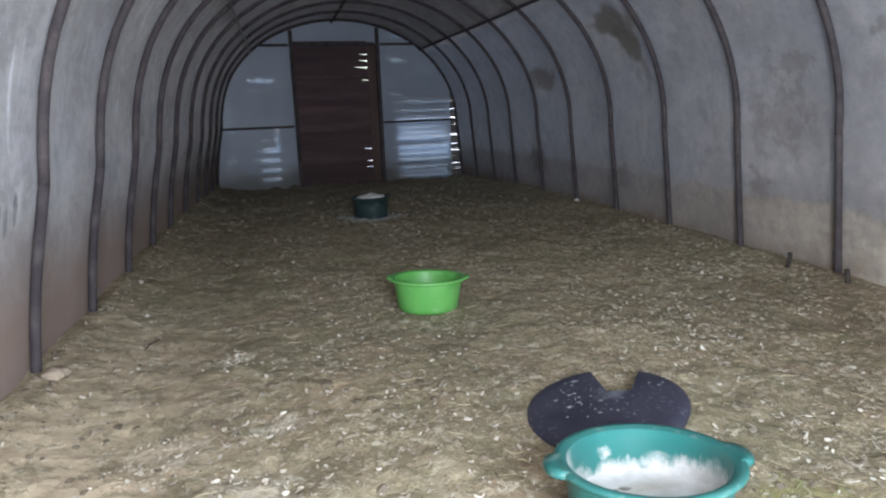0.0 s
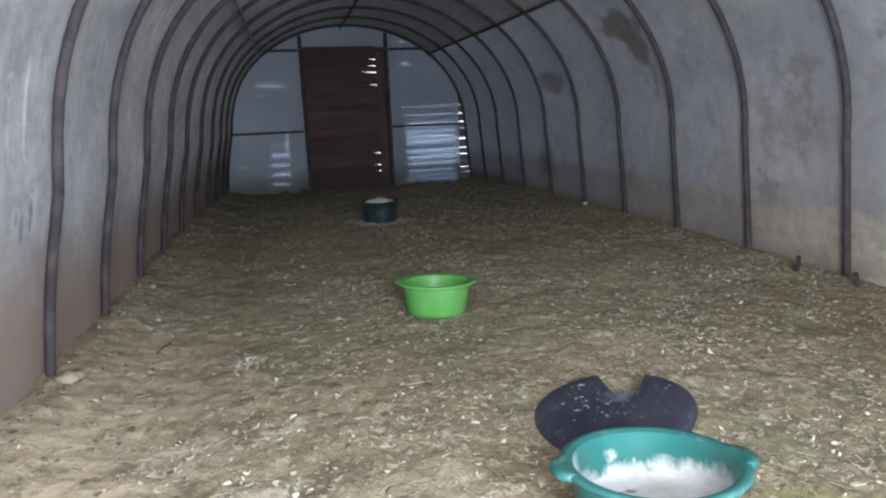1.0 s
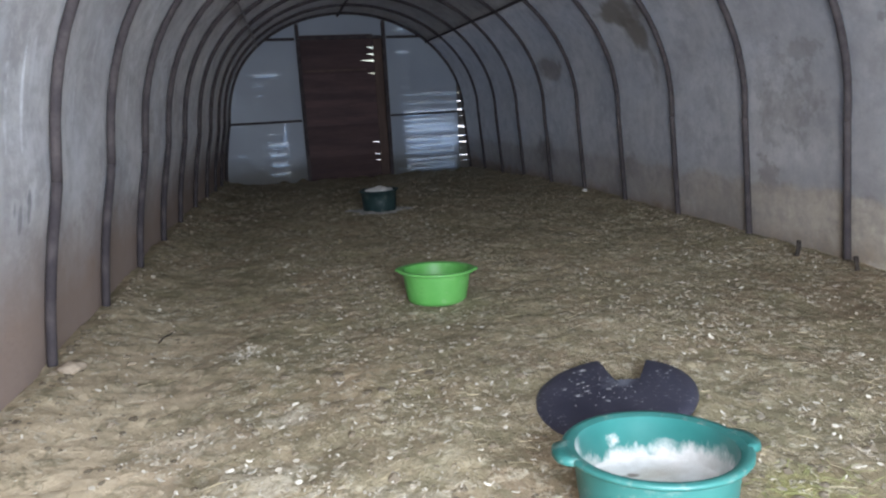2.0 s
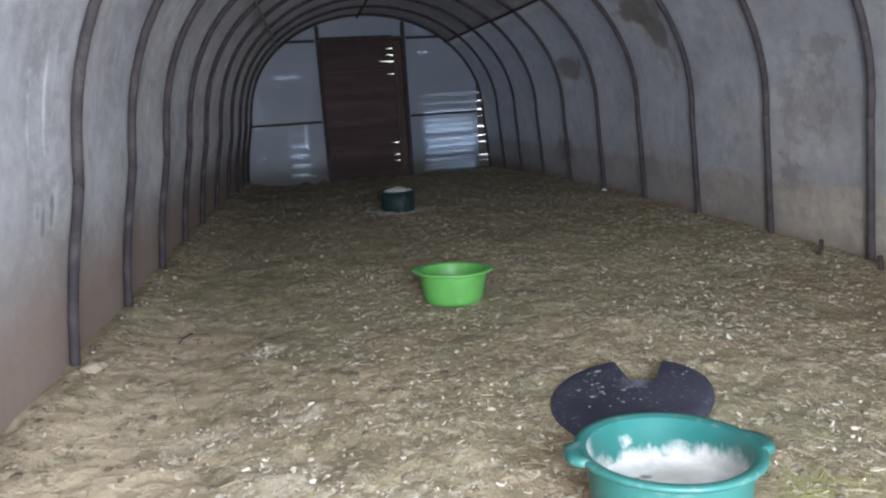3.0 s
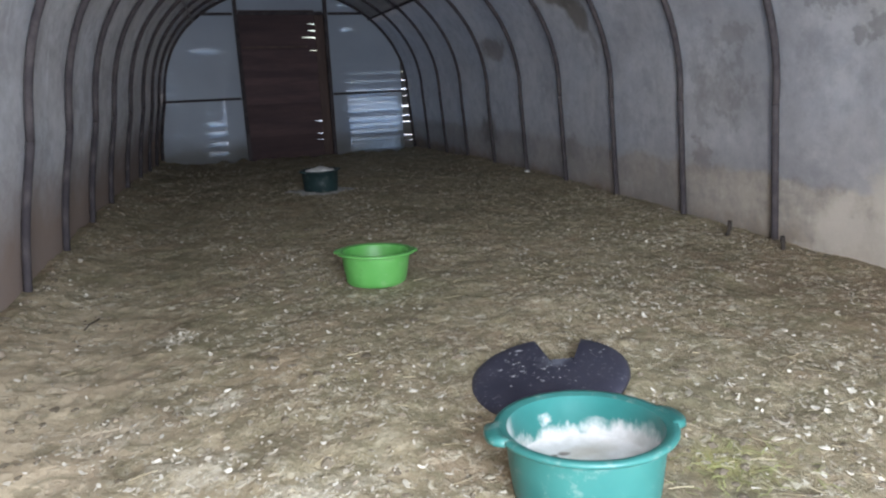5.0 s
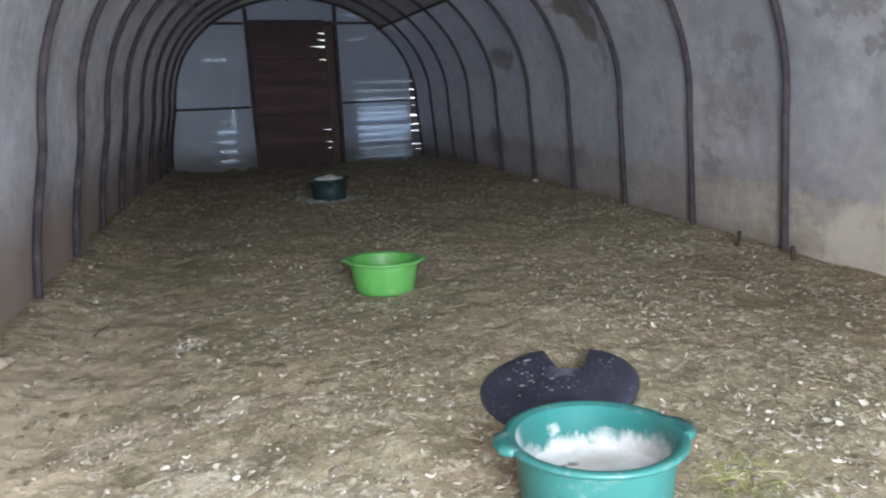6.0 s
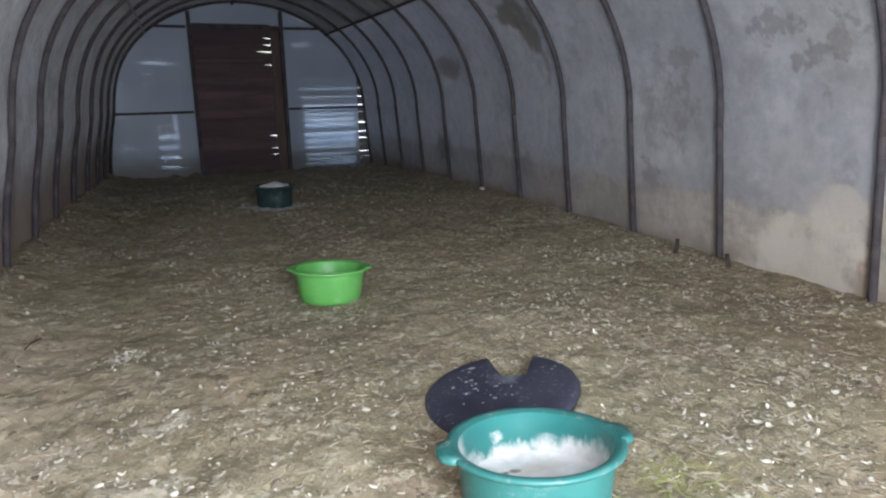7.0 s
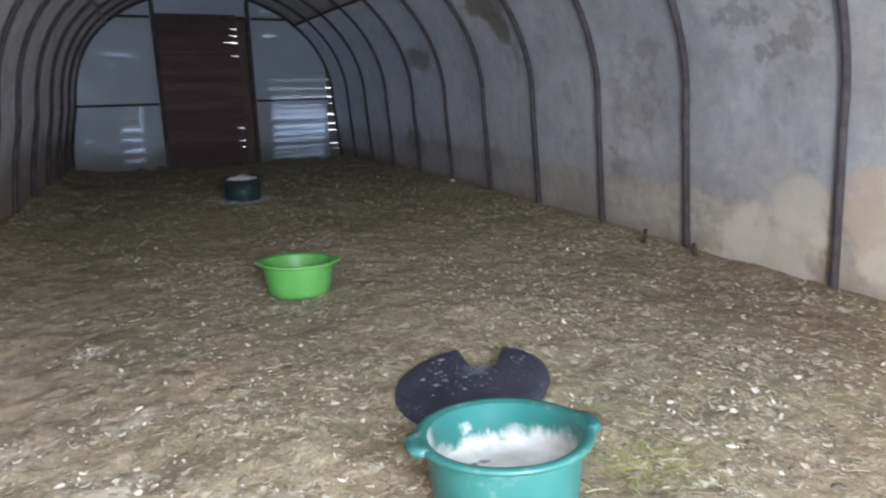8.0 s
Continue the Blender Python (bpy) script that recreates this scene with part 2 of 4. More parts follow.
def end_film_material():
    m = Mat("clouded_plastic_sheet")
    col = m.mix(m.ramp(m.noise(2.0, 5), (0.35, 0.0), (0.7, 1.0)), (0.58, 0.60, 0.66), (0.72, 0.75, 0.80))
    foot = m.ramp(m.math('ADD', m.axis(2), m.math('MULTIPLY', m.noise(4.0, 4), 0.3)), (0.15, 1.0), (0.4, 0.0))
    col = m.mix(foot, col, (0.24, 0.21, 0.17))
    m.bump(m.noise(9.0, 4, 0.6, (1, 1, 0.4)), 0.4, 0.01)
    m.done(col, 0.4, 0.0, 0.4)
    m.pass_light((0.76, 0.88, 1.0), 0.60, 0.20)
    return m.m


def litter_material():
    m = Mat("trampled_straw_litter")
    big = m.noise(1.3, 6, 0.62)
    mid = m.noise(7.0, 6, 0.65, (1.0, 1.0, 1.0), 0.4)
    fib = m.noise(38.0, 5, 0.7, (1.0, 0.6, 1.0), 1.6)
    fine = m.noise(120.0, 4, 0.7)
    col = m.mix(m.ramp(big, (0.34, 0.0), (0.66, 1.0)), (0.215, 0.178, 0.125), (0.335, 0.278, 0.200))
    col = m.mix(m.ramp(mid, (0.38, 0.0), (0.62, 0.85)), col, (0.245, 0.222, 0.150))
    col = m.mix(m.ramp(fib, (0.50, 0.0), (0.66, 0.60)), col, (0.44, 0.39, 0.29))
    col = m.mix(m.ramp(fib, (0.33, 0.65), (0.46, 0.0)), col, (0.100, 0.085, 0.062))
    # bare trodden earth painted brighter for the near torch, a fresh green patch, wet brown by the wall
    col = m.mix(m.math('MULTIPLY', m.blot((0.12, 2.35, 0.0), (0.38, 0.30, 0.6), 1.5, 0.5), 0.6), col, (0.40, 0.315, 0.22))
    col = m.mix(m.math('MULTIPLY', m.blot((-0.1, 1.5, 0.0), (0.55, 0.5, 0.6), 1.6, 0.5), 0.4), col, (0.46, 0.40, 0.29))
    col = m.mix(m.math('MULTIPLY', m.blot((1.17, 1.28, 0.0), (0.19, 0.17, 0.6), 1.6, 0.6), 0.6), col, (0.31, 0.31, 0.085))
    col = m.mix(m.math('MULTIPLY', m.blot((2.45, 2.10, 0.0), (0.75, 1.3, 0.6), 1.6, 0.6), 0.8), col, (0.155, 0.110, 0.080))
    for x, y, size in ((-0.235, 2.75, 0.10), (-0.36, 2.02, 0.17), (-0.12, 1.74, 0.18), (-0.05, 2.10, 0.12), (-0.32, 1.50, 0.22), (-0.55, 2.45, 0.12), (0.16, 1.50, 0.17), (-0.05, 1.36, 0.15)):
        col = m.mix(m.math('MULTIPLY', m.blot((x, y, 0.0), (size, size * 0.8, 0.6), 2.6, 0.4, 20.0), 0.7), col, (0.56, 0.53, 0.46))
    col = m.mix(m.ramp(m.noise(10.5, 6, 0.7, (1, 1, 1), 0.8), (0.52, 0.0), (0.62, 0.5)), col, (0.165, 0.142, 0.092))
    col = m.mix(m.ramp(m.noise(2.6, 5, 0.6), (0.54, 0.0), (0.66, 0.4)), col, (0.215, 0.205, 0.12))
    # smears of dung and trodden droppings
    smear = m.noise(4.6, 7, 0.72, (1, 1, 1), 0.6)
    col = m.mix(m.ramp(smear, (0.53, 0.0), (0.64, 0.65)), col, (0.125, 0.104, 0.074))
    col = m.mix(m.ramp(smear, (0.30, 0.55), (0.40, 0.0)), col, (0.43, 0.40, 0.33))
    col = m.mix(m.ramp(m.noise(17.0, 6, 0.7, (1, 1, 1), 0.5), (0.60, 0.0), (0.68, 0.5)), col, (0.50, 0.48, 0.42))
    # broad trodden patches, reddish earth and dull olive
    tread = m.noise(2.1, 6, 0.66, (1, 1, 1), 0.9)
    col = m.mix(m.ramp(tread, (0.50, 0.0), (0.63, 0.60)), col, (0.250, 0.190, 0.138))
    col = m.mix(m.ramp(tread, (0.36, 0.42), (0.48, 0.0)), col, (0.165, 0.152, 0.102))
    col = m.mix(m.ramp(m.noise(6.3, 6, 0.7, (1, 1, 1), 0.7), (0.54, 0.0), (0.64, 0.42)), col, (0.130, 0.106, 0.076))
    col = m.mix(m.math('MULTIPLY', m.blot((-0.65, 1.9, 0.05), (0.60, 2.2, 0.6), 1.5, 0.6), 0.72), col, (0.50, 0.42, 0.32))
    # mottling of fresh dung and pale dried crust
    col = m.mix(m.ramp(m.noise(9.0, 7, 0.72, (1, 1, 1), 1.2), (0.50, 0.0), (0.58, 0.6)), col, (0.150, 0.137, 0.090))
    col = m.mix(m.ramp(m.noise(13.0, 7, 0.72, (1, 1, 1), 0.8), (0.56, 0.0), (0.66, 0.5)), col, (0.46, 0.41, 0.32))
    # chips matted into the surface, pale and dark, at two sizes
    height = m.math('MULTIPLY', mid, 0.6)
    for scale, pale, dark in ((30.0, 0.84, 0.14), (66.0, 0.82, 0.18)):
        warp = m.n.new("ShaderNodeTexNoise")
        warp.inputs["Scale"].default_value = scale * 0.6
        m.link(m.coord.outputs["Object"], warp.inputs["Vector"])
        off = m.n.new("ShaderNodeVectorMath")
        off.operation = 'MULTIPLY_ADD'
        off.inputs[1].default_value = (1.4 / scale, 1.4 / scale, 0.0)
        m.link(warp.outputs["Color"], off.inputs[0])
        m.link(m.coord.outputs["Object"], off.inputs[2])
        cell = m.n.new("ShaderNodeTexVoronoi")
        cell.inputs["Scale"].default_value = scale
        m.link(off.outputs[0], cell.inputs["Vector"])
        pick = m.n.new("ShaderNodeSeparateColor")
        m.link(cell.outputs["Color"], pick.inputs[0])
        shape = m.ramp(cell.outputs["Distance"], (0.34, 1.0), (0.50, 0.0))
        where = m.math('MULTIPLY', m.ramp(m.noise(1.9, 5, 0.65), (0.40, 0.10), (0.60, 1.0)), m.ramp(m.axis(0), (0.0, 0.45), (0.6, 1.0)))
        light = m.math('MULTIPLY', m.math('GREATER_THAN', pick.outputs[0], pale), m.math('MULTIPLY', shape, where))
        deep = m.math('MULTIPLY', m.math('LESS_THAN', pick.outputs[0], dark), m.math('MULTIPLY', shape, where))
        col = m.mix(m.math('MULTIPLY', light, 0.34), col, (0.54, 0.49, 0.41))
        col = m.mix(m.math('MULTIPLY', deep, 0.38), col, (0.085, 0.072, 0.055))
        height = m.math('ADD', height, m.math('MULTIPLY', m.math('SUBTRACT', light, deep), 0.22))
    col = m.mix(m.ramp(fine, (0.60, 0.0), (0.75, 0.4)), col, (0.50, 0.46, 0.38))
    # a crust of pale dried droppings in broken drifts
    crust = m.math('MULTIPLY', m.ramp(m.noise(26.0, 5, 0.65, (1, 1, 1), 0.6), (0.54, 0.0), (0.60, 0.8)), m.ramp(m.noise(2.9, 5, 0.65), (0.46, 0.0), (0.58, 1.0)))
    col = m.mix(crust, col, (0.52, 0.48, 0.40))
    height = m.math('ADD', height, m.math('MULTIPLY', crust, 0.25))
    # sandy cast of the dry earth trodden through it
    col = m.mix(1.0, col, (1.075, 1.035, 0.95), 'MULTIPLY')
    m.bump(m.math('ADD', height, m.math('MULTIPLY', fib, 0.35)), 0.75, 0.03)
    return m.done(col, 0.9, 0.0, 0.15)


def simple(name, a, b, scale, rough=0.6, metal=0.0, bump=0.15, spec=0.4, stretch=(1, 1, 1), per="none"):
    m = Mat(name)
    col = m.mix(m.ramp(m.noise(scale, 5, 0.6, stretch), (0.35, 0.0), (0.66, 1.0)), a, b)
    col = m.mix(m.ramp(m.noise(scale * 7, 4, 0.6, stretch), (0.45, 0.0), (0.75, 0.35)), col, tuple(c * 0.55 for c in a))
    if per == "object":
        col = m.mix(m.math('MULTIPLY', m.random(), 0.6), col, tuple(c * 0.5 for c in a))
    if per == "island":
        col = m.mix(m.math('POWER', m.island(), 1.5), a, b)
    if bump:
        m.bump(m.noise(scale * 9, 5, 0.65, stretch), bump, 0.004)
    return m.done(col, rough, metal, spec)


def basin_material(name, a, b, dusty):
    """Coloured plastic with dust, scuffs and splashes of meal."""
    m = Mat(name)
    col = m.mix(m.ramp(m.noise(6.0, 4), (0.35, 0.0), (0.65, 1.0)), a, b)
    dust = m.ramp(m.noise(22.0, 6, 0.7), (0.56, 0.0), (0.74, dusty))
    col = m.mix(dust, col, (0.5, 0.48, 0.42))
    dark = m.ramp(m.noise(15.0, 5, 0.7), (0.66, 0.0), (0.72, 0.5))
    col = m.mix(dark, col, tuple(c * 0.4 for c in a))
    m.bump(m.noise(60.0, 4), 0.06, 0.002)
    rough = m.mix(m.noise(12.0, 4), (0.32, 0.32, 0.32), (0.55, 0.55, 0.55))
    return m.done(col, rough, 0.0, 0.45)


def lid_material():
    m = Mat("dark_blue_black_plastic")
    col = m.mix(m.ramp(m.noise(5.0, 4), (0.35, 0.0), (0.65, 1.0)), (0.025, 0.025, 0.040), (0.042, 0.041, 0.060))
    # a dusty film by the break, and specks of droppings
    col = m.mix(m.math('MULTIPLY', m.blot((0.045, 0.055, 0.0), (0.085, 0.065, 0.3), 2.0, 0.6, 14.0), 0.6), col, (0.20, 0.21, 0.25))
    speck = m.mix(1.0, m.ramp(m.noise(75.0, 3, 0.5), (0.60, 0.0), (0.70, 0.5)), m.ramp(m.noise(9.0, 3, 0.6), (0.44, 0.0), (0.56, 1.0)), 'MULTIPLY')
    col = m.mix(speck, col, (0.27, 0.27, 0.29))
    m.bump(m.noise(40.0, 5), 0.2, 0.003)
    return m.done(col, 0.55, 0.0, 0.4)


def lining_material():
    """The inside of the teal basin, smeared with dried white meal."""
    m = Mat("meal_smeared_teal_plastic")
    col = m.mix(m.ramp(m.noise(6.0, 4), (0.35, 0.0), (0.65, 1.0)), (0.024, 0.145, 0.132), (0.036, 0.180, 0.162))
    level = m.math('ADD', m.axis(2), m.math('MULTIPLY', m.math('SUBTRACT', m.noise(16.0, 6, 0.65, (1, 1, 0.55)), 0.5), 0.11))
    level = m.math('ADD', level, m.math('MULTIPLY', m.math('SUBTRACT', m.noise(60.0, 5, 0.7, (1, 1, 0.5)), 0.5), 0.035))
    # the smear climbs at the two ends
    ends = m.math('MULTIPLY', m.math('ABSOLUTE', m.axis(0)), m.math('ABSOLUTE', m.axis(0)))
    level = m.math('SUBTRACT', level, m.math('MULTIPLY', ends, 1.1))
    smear = m.ramp(level, (0.066, 1.0), (0.098, 0.0))
    smear = m.mix(1.0, smear, m.blot((-0.018, 0.190, 0.116), (0.028, 0.08, 0.026), 1.9, 0.5, 38.0), 'LIGHTEN')
    smear = m.mix(1.0, smear, m.math('MULTIPLY', m.blot((0.115, 0.150, 0.098), (0.034, 0.08, 0.024), 1.9, 0.6, 38.0), 0.55), 'LIGHTEN')
    smear = m.mix(1.0, smear, m.blot((-0.155, 0.094, 0.098), (0.045, 0.060, 0.105), 0.6, 0.5, 30.0), 'LIGHTEN')
    smear = m.mix(1.0, smear, m.math('MULTIPLY', m.blot((0.172, 0.000, 0.085), (0.034, 0.030, 0.080), 0.7, 0.5, 30.0), 0.7), 'LIGHTEN')
    meal = m.mix(m.ramp(m.noise(30.0, 5), (0.35, 0.0), (0.7, 1.0)), (0.52, 0.505, 0.48), (0.66, 0.65, 0.635))
    col = m.mix(smear, col, meal)
    m.bump(m.noise(60.0, 4), 0.1, 0.002)
    return m.done(col, m.mix(smear, (0.38, 0.38, 0.38), (0.9, 0.9, 0.9)), 0.0, 0.35)


def meal_material():
    """Drying white meal with a brown soaked middle and a few dark crumbs."""
    m = Mat("white_meal")
    col = m.mix(m.ramp(m.noise(18.0, 5), (0.35, 0.0), (0.66, 1.0)), (0.53, 0.515, 0.49), (0.66, 0.65, 0.635))
    col = m.mix(m.math('MULTIPLY', m.blot((0.045, 0.085, 0.06), (0.11, 0.045, 0.2), 1.2, 0.6, 24.0), 0.6), col, (0.42, 0.36, 0.28))
    col = m.mix(m.math('MULTIPLY', m.blot((-0.040, 0.092, 0.06), (0.030, 0.018, 0.2), 1.8, 0.4, 40.0), 0.9), col, (0.12, 0.10, 0.08))
    col = m.mix(m.math('MULTIPLY', m.blot((-0.005, 0.098, 0.06), (0.022, 0.014, 0.2), 1.8, 0.4, 40.0), 0.8), col, (0.15, 0.12, 0.10))
    m.bump(m.noise(90.0, 6, 0.7), 0.6, 0.006)
    return m.done(col, 0.9, 0.0, 0.1)


M_LINING = lining_material()
M_FILM = film_material(0.195)
M_ROOF = film_material(0.085)
M_WEST = film_material(0.10)
M_ENDFILM = end_film_material()
M_LITTER = litter_material()
M_STEEL = simple("rusty_painted_tube", (0.042, 0.036, 0.040), (0.084, 0.071, 0.072), 9.0, 0.8, 0.0, 0.3, 0.15)
M_CORD = simple("pale_grey_rod", (0.16, 0.155, 0.17), (0.30, 0.29, 0.31), 9.0, 0.6, 0.0, 0.2, 0.3)
M_BOARD = simple("red_brown_boards", (0.078, 0.052, 0.055), (0.130, 0.080, 0.080), 5.0, 0.75, 0, 0.3, 0.2, (0.25, 1, 2.0), "object")
M_JAMB = simple("brown_planed_timber", (0.09, 0.06, 0.052), (0.14, 0.095, 0.08), 6.0, 0.7, 0, 0.3, 0.2, (1, 1, 0.25), "object")
M_SLAB = simple("weathered_slab_boards", (0.16, 0.15, 0.14), (0.26, 0.25, 0.235), 6.0, 0.8, 0, 0.3, 0.2, (0.25, 1, 1), "object")
M_TEAL = basin_material("teal_plastic", (0.024, 0.125, 0.112), (0.036, 0.155, 0.136), 0.3)
M_GREEN = basin_material("bright_green_plastic", (0.085, 0.300, 0.065), (0.115, 0.345, 0.085), 0.22)
M_POT = basin_material("dark_green_plastic", (0.012, 0.028, 0.029), (0.018, 0.038, 0.038), 0.2)
M_LID = lid_material()
M_MEAL = meal_material()
M_SPILL = simple("spilt_meal_on_litter", (0.26, 0.25, 0.23), (0.52, 0.51, 0.49), 14.0, 0.95, 0, 0.5, 0.1)
M_DROPPING = simple("grey_dried_droppings", (0.20, 0.20, 0.21), (0.40, 0.40, 0.41), 60.0, 0.9, 0, 0.3, 0.1)
M_FLAKE = simple("pale_shavings", (0.27, 0.23, 0.17), (0.60, 0.555, 0.47), 3.0, 0.8, 0, 0.0, 0.2, (1, 1, 1), "island")
M_STRAW = simple("dull_straw", (0.19, 0.155, 0.09), (0.50, 0.42, 0.28), 3.0, 0.7, 0, 0.0, 0.2, (1, 1, 1), "island")
M_CLOD = simple("dark_clods", (0.12, 0.098, 0.070), (0.25, 0.205, 0.15), 12.0, 0.9, 0, 0.0, 0.1, (1, 1, 1), "island")
M_SAND = simple("dry_sandy_earth", (0.25, 0.20, 0.15), (0.36, 0.295, 0.225), 14.0, 0.9, 0, 0.5, 0.1)
M_PALE = simple("pale_stone", (0.42, 0.41, 0.39), (0.58, 0.57, 0.54), 20.0, 0.85, 0, 0.4, 0.2)
M_GRASS = simple("yellow_green_grass", (0.15, 0.15, 0.06), (0.27, 0.265, 0.11), 3.0, 0.7, 0, 0.0, 0.2, (1, 1, 1), "island")
M_BOUNCE_GROUND = simple("outside_pale_bounce", (0.42, 0.42, 0.42), (0.56, 0.56, 0.57), 0.6, 0.95, 0, 0.3, 0.1)
M_SCRAP = simple("dark_wood_peg", (0.03, 0.025, 0.022), (0.07, 0.055, 0.045), 20.0, 0.8, 0, 0.3, 0.2)


# ---- mesh helpers ----
def mesh_of(name, verts, faces, material, smooth=True):
    me = bpy.data.meshes.new(name)
    me.from_pydata([tuple(v) for v in verts], [], faces)
    me.materials.append(material)
    if smooth:
        for p in me.polygons:
            p.use_smooth = True
    me.update()
    return me


def part(name, bm, material, parent=None, label="", smooth=True):
    """Links a bmesh as ONE mesh object under a thing or a part."""
    me = bpy.data.meshes.new(name)
    bmesh.ops.recalc_face_normals(bm, faces=bm.faces)
    bm.to_mesh(me)
    bm.free()
    me.materials.append(material)
    for p in me.polygons:
        p.use_smooth = smooth
    ob = new(name, me)
    ob.parent = parent
    if label:
        tagged(ob, label)
    return ob


def thing(name, m, label, category, group="", kind=""):
    ob = new(name)
    ob.empty_display_size = 0.05
    ob.matrix_world = m
    return tagged(ob, label, category, group, kind)


def box(bm, lo, hi, bevel=0.0, jitter=0.0):
    x0, y0, z0 = lo
    x1, y1, z1 = hi
    vs = [bm.verts.new((x + random.uniform(-jitter, jitter), y, z + random.uniform(-jitter, jitter)))
          for x in (x0, x1) for y in (y0, y1) for z in (z0, z1)]
    fs = [bm.faces.new([vs[i] for i in q]) for q in
          ((0, 1, 3, 2), (4, 6, 7, 5), (0, 4, 5, 1), (2, 3, 7, 6), (0, 2, 6, 4), (1, 5, 7, 3))]
    if bevel:
        edges = list({e for f in fs for e in f.edges})
        bmesh.ops.bevel(bm, geom=edges, offset=bevel, segments=2, affect='EDGES', profile=0.6)
    return bm


def tube(bm, pts, radius, sides=10, caps=True):
    """A round tube along a line of points."""
    rings = []
    for i, p in enumerate(pts):
        a = Vector(pts[max(0, i - 1)])
        b = Vector(pts[min(len(pts) - 1, i + 1)])
        d = (b - a).normalized()
        ref = Vector((0, 1, 0)) if abs(d.y) < 0.9 else Vector((0, 0, 1))
        s = d.cross(ref).normalized()
        u = s.cross(d).normalized()
        rings.append([bm.verts.new(Vector(p) + radius * (s * math.cos(2 * math.pi * j / sides) + u * math.sin(2 * math.pi * j / sides)))
                      for j in range(sides)])
    for r0, r1 in zip(rings, rings[1:]):
        for j in range(sides):
            bm.faces.new((r0[j], r0[(j + 1) % sides], r1[(j + 1) % sides], r1[j]))
    if caps:
        bm.faces.new(rings[0])
        bm.faces.new(list(reversed(rings[-1])))
    return bm


def lathe(bm, line, n=64, squash=1.0):
    """A turned shape from (radius, height) points; a radius of 0 closes it."""
    rings = []
    for r, z in line:
        if r <= 1e-6:
            rings.append([bm.verts.new((0, 0, z))])
        else:
            rings.append([bm.verts.new((r * math.cos(2 * math.pi * j / n), squash * r * math.sin(2 * math.pi * j / n), z)) for j in range(n)])
    for a, b in zip(rings, rings[1:]):
        for j in range(n):
            k = (j + 1) % n
            if len(a) == 1 and len(b) > 1:
                bm.faces.new((a[0], b[k], b[j]))
            elif len(b) == 1 and len(a) > 1:
                bm.faces.new((a[j], a[k], b[0]))
            elif len(a) > 1:
                bm.faces.new((a[j], a[k], b[k], b[j]))
    return bm


# ---- ground, floor ----
# outer ground of unknown cover, made pale to bounce white light into the gaps
bm = bmesh.new()
for x0, x1, y0, y1 in ((-900, 900, -900, 900),):
    q = [bm.verts.new(p) for p in ((x0, y0, -0.26), (x1, y0, -0.26), (x1, y1, -0.26), (x0, y1, -0.26))]
    bm.faces.new(q)
tagged(part("ground", bm, M_BOUNCE_GROUND), "plain ground around the tunnel, made pale to whiten the gable gaps", "ground", kind="structure")


def build_floor():
    xs = np.linspace(XC - 2.02, XC + 2.02, 240)
    ys = np.concatenate([np.arange(-1.0, 1.0, 0.06), np.arange(1.0, 4.5, 0.017), np.arange(4.5, 10.55, 0.05)])
    verts = [(x, y, floor_z(x, y)) for y in ys for x in xs]
    n = len(xs)
    faces = [(j * n + i, j * n + i + 1, (j + 1) * n + i + 1, (j + 1) * n + i) for j in range(len(ys) - 1) for i in range(n - 1)]
    ob = new("floor", mesh_of("floor", verts, faces, M_LITTER))
    return tagged(ob, "trampled brown litter floor of straw, earth and shavings", "floor", kind="structure")


build_floor()


# ---- film skin: two walls and the arched ceiling ----
def build_skin(name, i0, i1, label, category):
    pts = profile(48)
    sub = 6
    rows = [(FIRST - 0.05) + j / sub for j in range((LAST - FIRST) * sub + 1)] + [LAST + 0.16]
    inner, outer = [], []
    for k in rows:
        sag = 0.018 * math.sin(math.pi * (k % 1.0)) ** 2
        for i in range(i0, i1 + 1):
            u, z = pts[i]
            a, b = pts[max(0, i - 1)], pts[min(len(pts) - 1, i + 1)]
            nx, nz = -(b[1] - a[1]), (b[0] - a[0])
            ln = math.hypot(nx, nz)
            nx, nz = nx / ln, nz / ln
            u *= width(k)
            y = hoop_y(k, XC + u)
            w = 0.010 * noise.noise((u * 1.7, y * 1.3, z * 1.7)) + sag
            for lst, off in ((inner, 0.022 + w), (outer, 0.030 + w)):
                lst.append((XC + u + nx * off, y, z + nz * off))
    n, m = i1 - i0 + 1, len(rows)
    faces = []
    base = len(inner)
    for j in range(m - 1):
        for i in range(n - 1):
            a, b, c, d = j * n + i, j * n + i + 1, (j + 1) * n + i + 1, (j + 1) * n + i
            faces.append((a, b, c, d))
            faces.append((base + d, base + c, base + b, base + a))
    for j in range(m - 1):
        for i in (0, n - 1):
            a, d = j * n + i, (j + 1) * n + i
            faces.append((a, d, base + d, base + a))
    for i in range(n - 1):
        for j in (0, m - 1):
            a, b = j * n + i, j * n + i + 1
            faces.append((a, b, base + b, base + a))
    ob = new(name, mesh_of(name, inner + outer, faces, {"ceiling": M_ROOF, "wall_west": M_WEST}.get(name, M_FILM)))
    return tagged(ob, label, category, kind="structure")


NP = len(profile(48))
build_skin("wall_west", 0, 24, "grimy blue-grey sheeting wall with pale runs", "wall")
build_skin("ceiling", 24, NP - 25, "dim grey sheeting stretched over the arch", "ceiling")
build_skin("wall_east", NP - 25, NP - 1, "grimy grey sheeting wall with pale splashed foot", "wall")

